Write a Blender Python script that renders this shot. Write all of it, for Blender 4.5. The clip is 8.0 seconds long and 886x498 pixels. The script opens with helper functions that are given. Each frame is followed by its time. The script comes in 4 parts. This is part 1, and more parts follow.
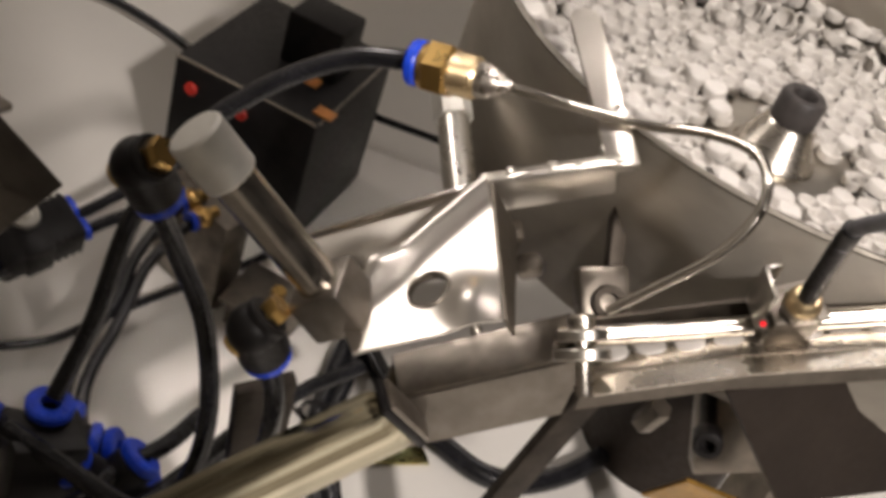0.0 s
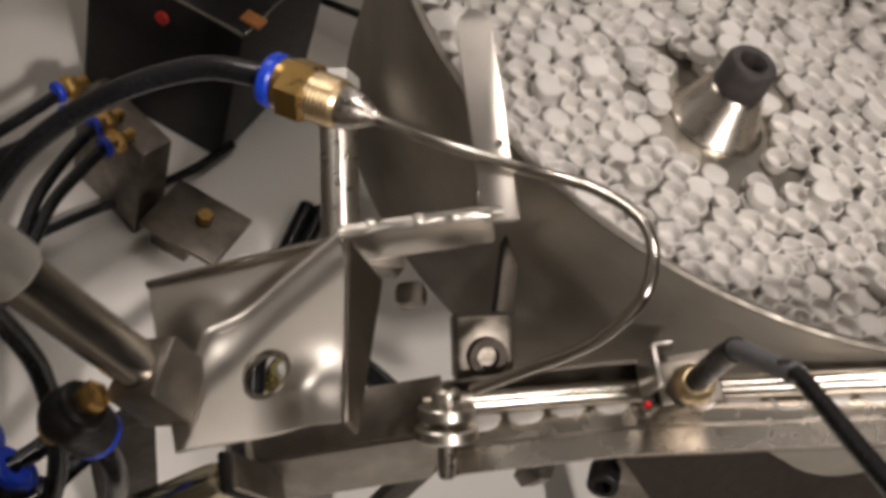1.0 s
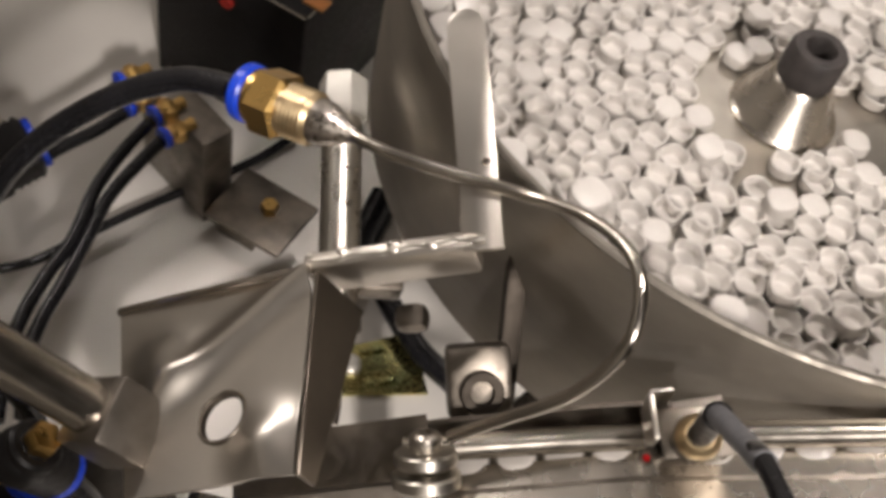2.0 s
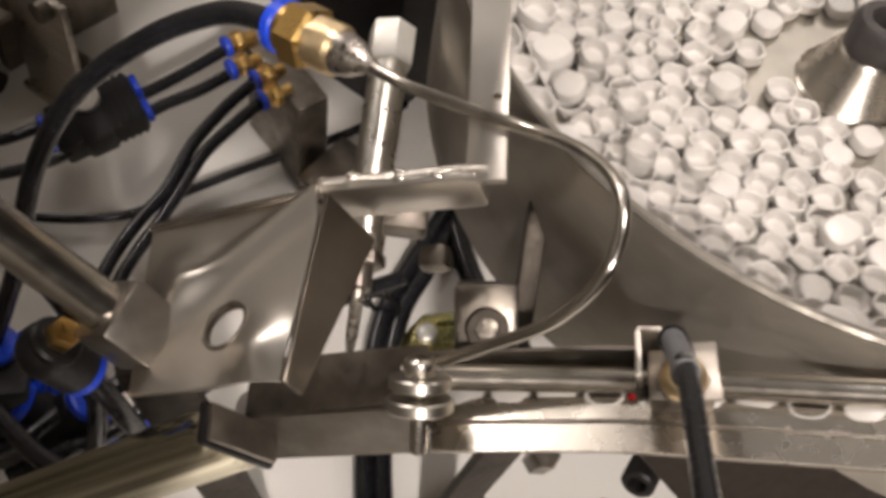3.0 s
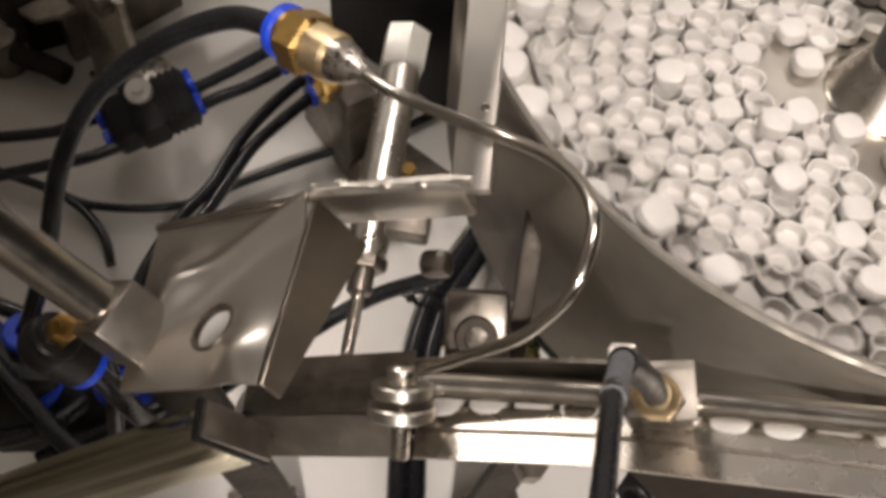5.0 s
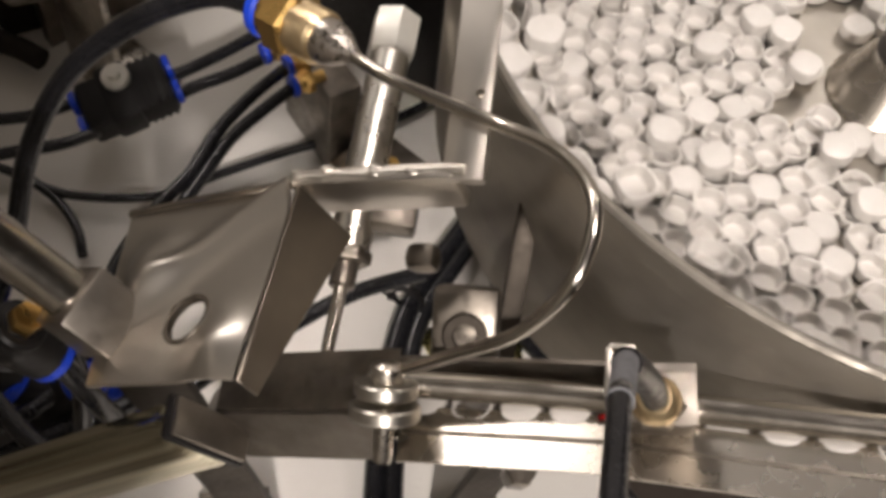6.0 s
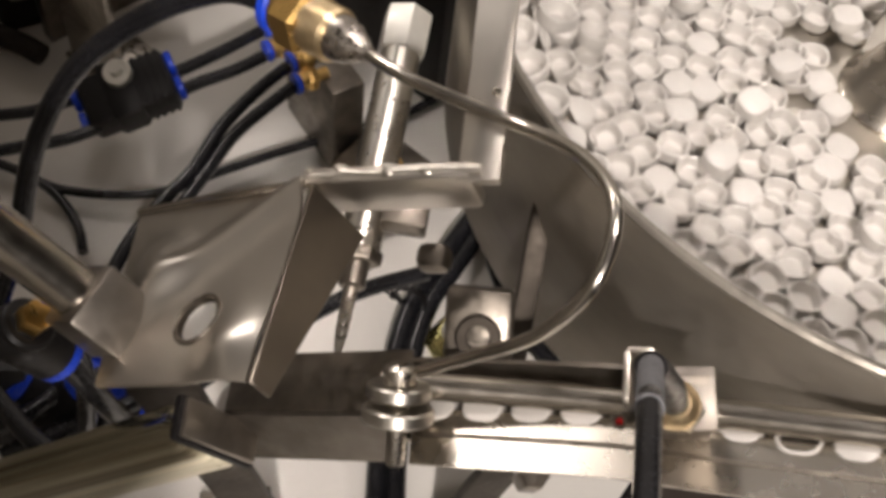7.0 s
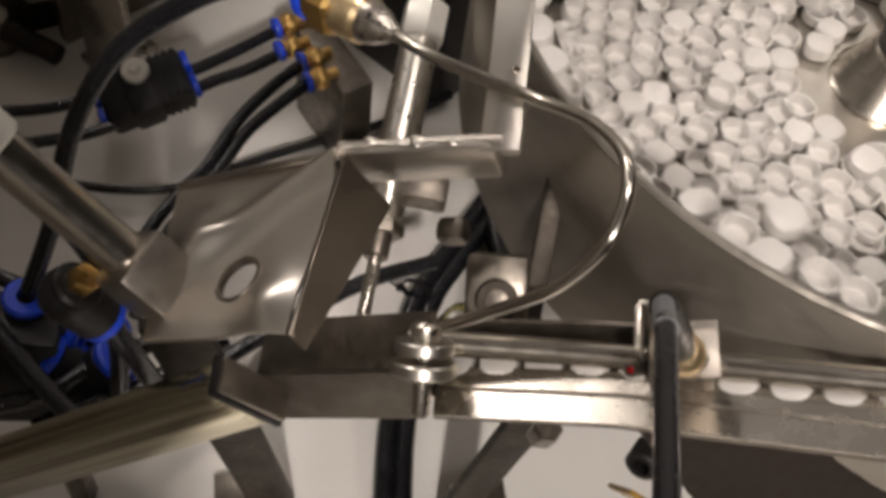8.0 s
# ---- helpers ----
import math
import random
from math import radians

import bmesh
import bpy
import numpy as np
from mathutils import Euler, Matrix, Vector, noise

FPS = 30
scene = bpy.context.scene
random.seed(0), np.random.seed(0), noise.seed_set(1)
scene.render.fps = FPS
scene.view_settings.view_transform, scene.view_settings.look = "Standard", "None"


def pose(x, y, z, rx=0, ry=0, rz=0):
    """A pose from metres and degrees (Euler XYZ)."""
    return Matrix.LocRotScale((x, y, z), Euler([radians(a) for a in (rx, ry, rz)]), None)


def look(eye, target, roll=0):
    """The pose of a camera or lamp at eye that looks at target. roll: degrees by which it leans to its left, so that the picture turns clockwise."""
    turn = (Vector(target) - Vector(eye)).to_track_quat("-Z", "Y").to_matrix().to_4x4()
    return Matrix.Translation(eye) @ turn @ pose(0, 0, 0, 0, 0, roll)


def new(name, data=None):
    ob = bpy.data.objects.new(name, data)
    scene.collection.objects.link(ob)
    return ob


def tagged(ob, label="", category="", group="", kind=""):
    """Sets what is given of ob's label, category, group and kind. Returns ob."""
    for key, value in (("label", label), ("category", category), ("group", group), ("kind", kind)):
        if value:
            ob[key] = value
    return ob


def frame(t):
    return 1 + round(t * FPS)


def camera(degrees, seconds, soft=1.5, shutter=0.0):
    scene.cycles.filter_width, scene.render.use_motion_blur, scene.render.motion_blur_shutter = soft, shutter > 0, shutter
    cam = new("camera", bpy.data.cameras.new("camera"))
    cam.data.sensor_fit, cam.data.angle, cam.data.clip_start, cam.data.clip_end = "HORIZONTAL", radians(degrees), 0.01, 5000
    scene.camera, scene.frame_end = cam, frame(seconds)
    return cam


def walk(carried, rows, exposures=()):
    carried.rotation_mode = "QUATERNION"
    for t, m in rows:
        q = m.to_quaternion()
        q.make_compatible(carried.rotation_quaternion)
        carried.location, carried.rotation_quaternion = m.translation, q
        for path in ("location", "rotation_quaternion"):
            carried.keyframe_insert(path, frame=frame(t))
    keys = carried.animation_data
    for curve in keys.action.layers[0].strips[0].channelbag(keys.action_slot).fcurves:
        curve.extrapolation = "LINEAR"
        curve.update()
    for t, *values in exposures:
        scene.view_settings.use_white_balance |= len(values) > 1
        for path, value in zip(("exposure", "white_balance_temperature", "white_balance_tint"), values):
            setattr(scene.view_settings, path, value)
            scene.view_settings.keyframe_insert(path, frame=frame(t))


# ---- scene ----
cam = camera(43.65, 8.0, soft=4.0, shutter=0.5)
walk(cam, [
    (0.0, pose(-0.2042, -0.0945, 0.6153, 48.78, -16.02, -12.82)),
    (0.5, pose(-0.1942, -0.0617, 0.6260, 43.90, -18.52, -13.37)),
    (1.0, pose(-0.1401, -0.0070, 0.6564, 38.11, -16.10, -11.72)),
    (1.2, pose(-0.1316, 0.0098, 0.6573, 36.52, -15.73, -11.48)),
    (2.3, pose(-0.0652, 0.0222, 0.6515, 34.51, -7.89, -4.66)),
    (2.5, pose(-0.0592, 0.0152, 0.6498, 34.55, -6.95, -3.06)),
    (3.0, pose(-0.0391, -0.0045, 0.6528, 34.35, -6.01, 0.28)),
    (3.5, pose(-0.0129, 0.0003, 0.6614, 33.69, -3.92, 2.15)),
    (4.0, pose(-0.0015, 0.0003, 0.6632, 33.91, -3.24, 4.21)),
    (4.5, pose(0.0000, -0.0000, 0.6600, 33.87, -3.12, 4.64)),
    (4.7, pose(-0.0029, 0.0001, 0.6619, 33.41, -2.66, 4.18)),
    (6.0, pose(-0.0100, 0.0086, 0.6438, 33.47, -4.50, 4.55)),
    (6.5, pose(-0.0115, 0.0097, 0.6399, 33.45, -4.71, 4.61)),
    (7.0, pose(-0.0160, 0.0109, 0.6406, 33.35, -4.95, 4.66)),
    (7.5, pose(-0.0191, 0.0038, 0.6449, 33.64, -5.22, 4.73)),
    (8.0, pose(-0.0250, -0.0172, 0.6522, 34.24, -5.46, 4.50)),
], exposures=[(0.0, -0.12), (0.5, -0.52), (1.2, -0.62), (2.5, -0.10), (4.5, -0.20), (7.5, -0.14), (8.0, -0.46)])

# ---- world and lamps ----
world = bpy.data.worlds.new("world")
scene.world = world
world.use_nodes = True
world.node_tree.nodes["Background"].inputs[0].default_value = (0.9, 0.82, 0.7, 1)
world.node_tree.nodes["Background"].inputs[1].default_value = 0.03


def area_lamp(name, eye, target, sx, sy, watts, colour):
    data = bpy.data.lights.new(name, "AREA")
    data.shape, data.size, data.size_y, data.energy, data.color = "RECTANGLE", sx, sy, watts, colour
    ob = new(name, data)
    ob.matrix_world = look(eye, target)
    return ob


WARM = (1.0, 0.905, 0.85)
area_lamp("ceiling_tube_light", (-1.10, 1.60, 1.75), (-0.2, 0.3, 0.3), 0.95, 0.10, 18, WARM)
area_lamp("ceiling_tube_light", (0.75, 1.75, 1.75), (0.15, 0.3, 0.3), 0.9, 0.10, 6, WARM)
area_lamp("ceiling_tube_light", (0.15, -1.20, 1.60), (0.0, 0.3, 0.1), 0.10, 0.10, 43, WARM)
# Unseen narrow-beam lamp, added over the bowl to brighten the caps.
overhead = area_lamp("added_bowl_light", (0.17, 0.36, 1.50), (0.18, 0.30, 0.32), 0.30, 0.14, 0.60, WARM)
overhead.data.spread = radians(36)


# ---- materials ----
def nodes_of(name):
    m = bpy.data.materials.new(name)
    m.use_nodes = True
    nt = m.node_tree
    return m, nt, nt.nodes["Principled BSDF"]


def material(name, colour, rough=0.5, metal=0.0, vary=0.15, scale=60.0, bump=0.0, bump_scale=400.0,
             stretch=(1, 1, 1), rough_vary=0.12, coat=0.0, second=None, per_object=0.0, spec=0.5, transmission=0.0):
    m, nt, p = nodes_of(name)
    N, L = nt.nodes, nt.links
    tc = N.new("ShaderNodeTexCoord")
    mp = N.new("ShaderNodeMapping")
    mp.inputs["Scale"].default_value = stretch
    L.new(tc.outputs["Object"], mp.inputs["Vector"])
    big = N.new("ShaderNodeTexNoise")
    big.inputs["Scale"].default_value, big.inputs["Detail"].default_value = scale, 5
    L.new(mp.outputs[0], big.inputs["Vector"])
    fine = N.new("ShaderNodeTexNoise")
    fine.inputs["Scale"].default_value, fine.inputs["Detail"].default_value = bump_scale, 3
    L.new(mp.outputs[0], fine.inputs["Vector"])
    mix = N.new("ShaderNodeMix")
    mix.data_type = "RGBA"
    dark = second or tuple(c * (1 - vary) for c in colour)
    light = colour if second else tuple(min(1, c * (1 + vary)) for c in colour)
    mix.inputs["A"].default_value, mix.inputs["B"].default_value = (*dark, 1), (*light, 1)
    ramp = N.new("ShaderNodeMapRange")
    ramp.inputs["From Min"].default_value, ramp.inputs["From Max"].default_value = 0.32, 0.68
    L.new(big.outputs["Fac"], ramp.inputs["Value"])
    L.new(ramp.outputs[0], mix.inputs["Factor"])
    col = mix.outputs["Result"]
    if per_object:
        info = N.new("ShaderNodeObjectInfo")
        hsv = N.new("ShaderNodeHueSaturation")
        mr = N.new("ShaderNodeMapRange")
        mr.inputs["To Min"].default_value, mr.inputs["To Max"].default_value = 1 - per_object, 1 + per_object * 0.3
        L.new(info.outputs["Random"], mr.inputs["Value"])
        L.new(mr.outputs[0], hsv.inputs["Value"])
        L.new(col, hsv.inputs["Color"])
        col = hsv.outputs["Color"]
    L.new(col, p.inputs["Base Color"])
    rr = N.new("ShaderNodeMapRange")
    rr.inputs["From Min"].default_value, rr.inputs["From Max"].default_value = 0.3, 0.7
    rr.inputs["To Min"].default_value, rr.inputs["To Max"].default_value = max(0.02, rough - rough_vary), min(1, rough + rough_vary)
    L.new(fine.outputs["Fac"], rr.inputs["Value"])
    L.new(rr.outputs[0], p.inputs["Roughness"])
    p.inputs["Metallic"].default_value = metal
    p.inputs["Specular IOR Level"].default_value = spec
    p.inputs["Coat Weight"].default_value = coat
    p.inputs["Transmission Weight"].default_value = transmission
    if bump:
        b = N.new("ShaderNodeBump")
        b.inputs["Strength"].default_value, b.inputs["Distance"].default_value = bump, 0.0006
        L.new(fine.outputs["Fac"], b.inputs["Height"])
        L.new(b.outputs[0], p.inputs["Normal"])
    return m


STEEL = material("brushed_steel", (0.50, 0.465, 0.41), 0.29, 1.0, 0.16, 35, 0.005, 260, (1, 1, 6), 0.05)
BOWL = material("bowl_steel", (0.42, 0.39, 0.34), 0.50, 1.0, 0.10, 22, 0.004, 160, (1, 1, 2), 0.04)
RIMEDGE = material("rim_steel", (0.24, 0.22, 0.19), 0.55, 1.0, 0.15, 60, 0.01, 300)
SATIN = material("satin_plate", (0.60, 0.565, 0.51), 0.33, 1.0, 0.05, 45, 0.004, 220, (1, 1, 1), 0.02)
POLISHED = material("polished_steel", (0.62, 0.58, 0.52), 0.13, 1.0, 0.10, 50, 0.01, 200, (1, 1, 1), 0.05)
CHUTE = material("chute_steel", (0.52, 0.48, 0.42), 0.27, 1.0, 0.05, 30, 0.003, 120, (1, 1, 1), 0.012)
# Lengthwise streaks are reflections painted into the polished steel's colour.
MIRROR = material("reflection_streak_steel", (0.72, 0.68, 0.52), 0.12, 1.0, 0.35, 26, 0.5, 60, (9, 0.12, 0.12), 0.05, second=(0.20, 0.17, 0.11))
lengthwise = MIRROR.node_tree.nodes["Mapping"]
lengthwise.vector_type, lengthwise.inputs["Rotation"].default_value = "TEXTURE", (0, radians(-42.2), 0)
DISCSTEEL = material("disc_steel", (0.42, 0.39, 0.34), 0.36, 1.0, 0.16, 30, 0.01, 200, (1, 1, 1), 0.05)
BARREL = material("ground_barrel", (0.66, 0.63, 0.57), 0.30, 1.0, 0.06, 40, 0.0, 200, (1, 1, 1), 0.04)
THREAD = material("worn_thread", (0.70, 0.55, 0.33), 0.36, 1.0, 0.2, 90, 0.0, 200, (1, 1, 1), 0.06)
SOLDER = material("solder", (0.50, 0.46, 0.41), 0.30, 1.0, 0.25, 160, 0.15, 500, (1, 1, 1), 0.08)
# Darker copy of the bracket's steel, with shade put into its colour.
SHADED_STEEL = material("shaded_steel", (0.17, 0.148, 0.122), 0.40, 1.0, 0.10, 40, 0.004, 200, (1, 1, 1), 0.04)
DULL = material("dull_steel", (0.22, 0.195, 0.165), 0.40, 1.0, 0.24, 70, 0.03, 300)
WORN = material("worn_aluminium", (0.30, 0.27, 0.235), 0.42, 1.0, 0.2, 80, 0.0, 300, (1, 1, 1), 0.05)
DARK = material("dark_steel", (0.07, 0.060, 0.050), 0.60, 1.0, 0.25, 60, 0.0, 300, (1, 1, 1), 0.06)
ALU = material("aluminium", (0.58, 0.55, 0.49), 0.34, 1.0, 0.10, 60, 0.0, 300, (1, 1, 1), 0.04)
NUT = material("plated_nut", (0.72, 0.70, 0.64), 0.45, 0.6, 0.08, 80, 0.02, 300)
TUBE = material("steel_tube", (0.52, 0.485, 0.43), 0.22, 1.0, 0.10, 40, 0.0, 200, (1, 1, 1), 0.04)
BRASS = material("brass", (0.66, 0.43, 0.15), 0.30, 1.0, 0.10, 70, 0.0, 200, (1, 1, 1), 0.04)
ZINC = material("yellow_zinc", (0.62, 0.50, 0.20), 0.24, 1.0, 0.25, 60, 0.05, 600, second=(0.42, 0.46, 0.22))
AMBER = material("amber_plate", (0.42, 0.24, 0.05), 0.35, 0.8, 0.25, 60, 0.05, 600)
HOSE = material("black_hose", (0.012, 0.012, 0.014), 0.22, 0.0, 0.3, 60, 0.03, 800, rough_vary=0.08)
BLACK = material("black_plastic", (0.009, 0.008, 0.008), 0.45, 0.0, 0.3, 120, 0.05, 500, spec=0.3)
RUBBER = material("dark_rubber", (0.035, 0.03, 0.028), 0.55, 0.0, 0.3, 120, 0.12, 1500)
BLUE = material("blue_plastic", (0.012, 0.06, 0.62), 0.33, 0.0, 0.15, 200, 0.03, 900)
CAP = material("white_cap_plastic", (0.54, 0.515, 0.48), 0.36, 0.0, 0.03, 200, 0.03, 900, per_object=0.10)
PILE = material("white_cap_pile", (0.50, 0.475, 0.44), 0.38, 0.0, 0.05, 90, 0.03, 900)
DRUM = material("drum_paint", (0.022, 0.016, 0.012), 0.6, 0.0, 0.2, 20, 0.05, 200, spec=0.25)
RED = material("red_button", (0.5, 0.03, 0.02), 0.35, 0.0, 0.1)
ORANGE = material("orange_label", (0.55, 0.22, 0.06), 0.5, 0.0, 0.2, 150)
GREYTUBE = material("grey_sleeve", (0.16, 0.16, 0.17), 0.60, 0.0, 0.2, 120, 0.1, 900)
WALLPAINT = material("wall_paint", (0.20, 0.185, 0.165), 0.8, 0.0, 0.08, 2, 0.1, 60)
PANEL = material("panel_paint", (0.56, 0.53, 0.48), 0.5, 0.0, 0.06, 4, 0.05, 60)
FLOORPAINT = material("shop_floor", (0.10, 0.09, 0.08), 0.6, 0.0, 0.15, 3, 0.1, 60)


def deck_material():
    m, nt, p = nodes_of("speckled_white_deck")
    N, L = nt.nodes, nt.links
    tc = N.new("ShaderNodeTexCoord")
    flake = N.new("ShaderNodeTexVoronoi")
    flake.inputs["Scale"].default_value = 520
    L.new(tc.outputs["Object"], flake.inputs["Vector"])
    stain = N.new("ShaderNodeTexNoise")
    stain.inputs["Scale"].default_value, stain.inputs["Detail"].default_value = 7, 6
    L.new(tc.outputs["Object"], stain.inputs["Vector"])
    mix = N.new("ShaderNodeMix")
    mix.data_type = "RGBA"
    mix.inputs["A"].default_value, mix.inputs["B"].default_value = (0.74, 0.71, 0.66, 1), (0.86, 0.83, 0.78, 1)
    L.new(stain.outputs["Fac"], mix.inputs["Factor"])
    L.new(mix.outputs["Result"], p.inputs["Base Color"])
    ramp = N.new("ShaderNodeMapRange")
    ramp.inputs["To Min"].default_value, ramp.inputs["To Max"].default_value = 0.22, 0.5
    L.new(flake.outputs["Distance"], ramp.inputs["Value"])
    L.new(ramp.outputs[0], p.inputs["Roughness"])
    b = N.new("ShaderNodeBump")
    b.inputs["Strength"].default_value, b.inputs["Distance"].default_value = 0.8, 0.0010
    L.new(flake.outputs["Color"], b.inputs["Height"])
    L.new(b.outputs[0], p.inputs["Normal"])
    return m


DECK = deck_material()


def glow(name, colour, strength):
    m, nt, p = nodes_of(name)
    p.inputs["Base Color"].default_value = (*colour, 1)
    p.inputs["Emission Color"].default_value = (*colour, 1)
    p.inputs["Emission Strength"].default_value = strength
    return m


REDGLOW = glow("red_sensor_light", (1.0, 0.02, 0.03), 1.5)


# ---- mesh helpers ----
def V(*a):
    return Vector(a if len(a) > 1 else a[0])


def basis(origin, z, x=(1, 0, 0)):
    """A pose at origin whose z axis is z and whose x axis leans to x."""
    z = V(z).normalized()
    x = V(x) - z * V(x).dot(z)
    x.normalize()
    y = z.cross(x)
    m = Matrix((x, y, z)).transposed().to_4x4()
    m.translation = V(origin)
    return m


def finish(bm, smooth=True):
    bmesh.ops.recalc_face_normals(bm, faces=bm.faces)
    for f in bm.faces:
        f.smooth = smooth
    return bm


def add_box(bm, size, m, bevel=0.0008, taper=None):
    got = bmesh.ops.create_cube(bm, size=1.0)
    vs = got["verts"]
    for v in vs:
        v.co = Vector((v.co.x * size[0], v.co.y * size[1], v.co.z * size[2]))
        if taper and v.co.z > 0:
            v.co.x *= taper
            v.co.y *= taper
    if bevel:
        es = list({e for v in vs for e in v.link_edges})
        out = bmesh.ops.bevel(bm, geom=es, offset=bevel, segments=2, affect="EDGES", profile=0.5)
        vs = list({v for f in out["faces"] for v in f.verts} | {v for v in vs if v.is_valid})
        vs = list({w for v in vs for f in v.link_faces for w in f.verts})
    bmesh.ops.transform(bm, matrix=m, verts=vs)
    return bm


def add_lathe(bm, profile, m, seg=24, power=2.0, phase=0.0):
    """Turn (radius, height) pairs round z."""
    rings = []
    for r, h in profile:
        if r < 1e-6:
            rings.append([bm.verts.new(m @ Vector((0, 0, h)))])
            continue
        ring = []
        for i in range(seg):
            a = 2 * math.pi * i / seg + phase
            k = (abs(math.cos(a)) ** power + abs(math.sin(a)) ** power) ** (-1 / power)
            ring.append(bm.verts.new(m @ Vector((r * k * math.cos(a), r * k * math.sin(a), h))))
        rings.append(ring)
    for a, b in zip(rings[:-1], rings[1:]):
        for i in range(seg):
            j = (i + 1) % seg
            if len(a) == 1 and len(b) == 1:
                continue
            if len(a) == 1:
                bm.faces.new((a[0], b[i], b[j]))
            elif len(b) == 1:
                bm.faces.new((a[i], a[j], b[0]))
            else:
                bm.faces.new((a[i], a[j], b[j], b[i]))
    return bm


def rod_profile(r, a, b, c=0.0006):
    return [(0, a), (r - c, a), (r, a + c), (r, b - c), (r - c, b), (0, b)]


def add_rod(bm, p, q, r, seg=20, c=0.0006):
    p, q = V(p), V(q)
    return add_lathe(bm, rod_profile(r, 0, (q - p).length, c), basis(p, q - p, (0.31, 0.2, 0.9)), seg)


def add_hex(bm, p, q, r, c=0.0008, x=(1, 0, 0)):
    p, q = V(p), V(q)
    h = (q - p).length
    return add_lathe(bm, [(0, 0), (r * 0.93, 0), (r, c), (r, h - c), (r * 0.93, h), (0, h)], basis(p, q - p, x), 6)


def spline(pts, n=10):
    P = [V(p) for p in pts]
    P = [2 * P[0] - P[1]] + P + [2 * P[-1] - P[-2]]
    out = []
    for a, b, c, d in zip(P, P[1:], P[2:], P[3:]):
        for k in range(n):
            t = k / n
            out.append(0.5 * (2 * b + (c - a) * t + (2 * a - 5 * b + 4 * c - d) * t * t + (3 * b - a - 3 * c + d) * t ** 3))
    out.append(P[-2])
    return out


def add_tube(bm, pts, r, seg=14, n=10, hollow=0.0):
    P = spline(pts, n) if n else [V(p) for p in pts]
    T = [(P[min(i + 1, len(P) - 1)] - P[max(i - 1, 0)]).normalized() for i in range(len(P))]
    side = T[0].orthogonal().normalized()
    rings = []
    for p, t in zip(P, T):
        side = (side - t * side.dot(t)).normalized()
        up = t.cross(side)
        rings.append([bm.verts.new(p + r * (math.cos(2 * math.pi * i / seg) * side + math.sin(2 * math.pi * i / seg) * up)) for i in range(seg)])
    for a, b in zip(rings[:-1], rings[1:]):
        for i in range(seg):
            bm.faces.new((a[i], a[(i + 1) % seg], b[(i + 1) % seg], b[i]))
    for ring in (rings[0], rings[-1]):
        bm.faces.new(ring)
    return bm


def add_prism(bm, poly, thick, m, bevel=0.0):
    """A flat outline in the xy plane of m, thickened along its z."""
    lo = [bm.verts.new(m @ Vector((x, y, 0))) for x, y in poly]
    hi = [bm.verts.new(m @ Vector((x, y, thick))) for x, y in poly]
    n = len(poly)
    faces = [bm.faces.new(lo[::-1]), bm.faces.new(hi)]
    for i in range(n):
        faces.append(bm.faces.new((lo[i], lo[(i + 1) % n], hi[(i + 1) % n], hi[i])))
    if bevel:
        bmesh.ops.bevel(bm, geom=list({e for f in faces for e in f.edges}), offset=bevel, segments=2, affect="EDGES", profile=0.5)
    return bm


def add_sheet(bm, corners, thick):
    """A four-cornered sheet of metal, thickened along its normal."""
    c = [V(p) for p in corners]
    n = (c[1] - c[0]).cross(c[3] - c[0]).normalized() * thick
    lo = [bm.verts.new(p) for p in c]
    hi = [bm.verts.new(p + n) for p in c]
    fs = [bm.faces.new(lo[::-1]), bm.faces.new(hi)]
    for i in range(len(c)):
        j = (i + 1) % len(c)
        fs.append(bm.faces.new((lo[i], lo[j], hi[j], hi[i])))
    bmesh.ops.bevel(bm, geom=list({e for f in fs for e in f.edges}), offset=min(0.0004, thick * 0.3), segments=1, affect="EDGES")
    return bm


def sharp_by_angle(me, deg=38):
    bm = bmesh.new()
    bm.from_mesh(me)
    for e in bm.edges:
        if len(e.link_faces) == 2 and e.calc_face_angle(0) > radians(deg):
            e.smooth = False
    bm.to_mesh(me)
    bm.free()


def mesh_object(name, bm, mat, smooth=True):
    finish(bm, smooth)
    me = bpy.data.meshes.new(name)
    bm.to_mesh(me)
    bm.free()
    sharp_by_angle(me)
    me.materials.append(mat)
    return new(name, me)


def thing(name, at, label, category, group=""):
    ob = new(name)
    ob.empty_display_size = 0.01
    ob.location = V(at)
    return tagged(ob, label, category, group)


def part(name, bm, mat, parent, label=""):
    ob = mesh_object(name, bm, mat)
    ob.parent = parent
    p, off = parent, Vector((0, 0, 0))
    while p is not None:
        off += p.location
        p = p.parent
    ob.matrix_parent_inverse = Matrix.Translation(-off)
    return tagged(ob, label)


def solid(name, bm, mat, label, category, group="", kind=""):
    return tagged(mesh_object(name, bm, mat), label, category, group, kind)


B = bmesh.new

# ---- the room that closes the place ----
bm = B()
add_box(bm, (1.9, 2.1, 0.02), pose(0.05, 0.45, -0.010), 0.002)
tagged(mesh_object("machine_deck", bm, DECK), "speckled white painted deck of the machine", "deck", kind="structure")
bm = B()
add_box(bm, (7, 7, 0.05), pose(0, 0.5, -0.925), 0)
tagged(mesh_object("floor", bm, FLOORPAINT), "grey workshop floor", "floor", kind="structure")
bm = B()
add_box(bm, (7, 7, 0.05), pose(0, 0.5, 2.125), 0)
tagged(mesh_object("ceiling", bm, WALLPAINT), "plain warm grey workshop ceiling", "ceiling", kind="structure")
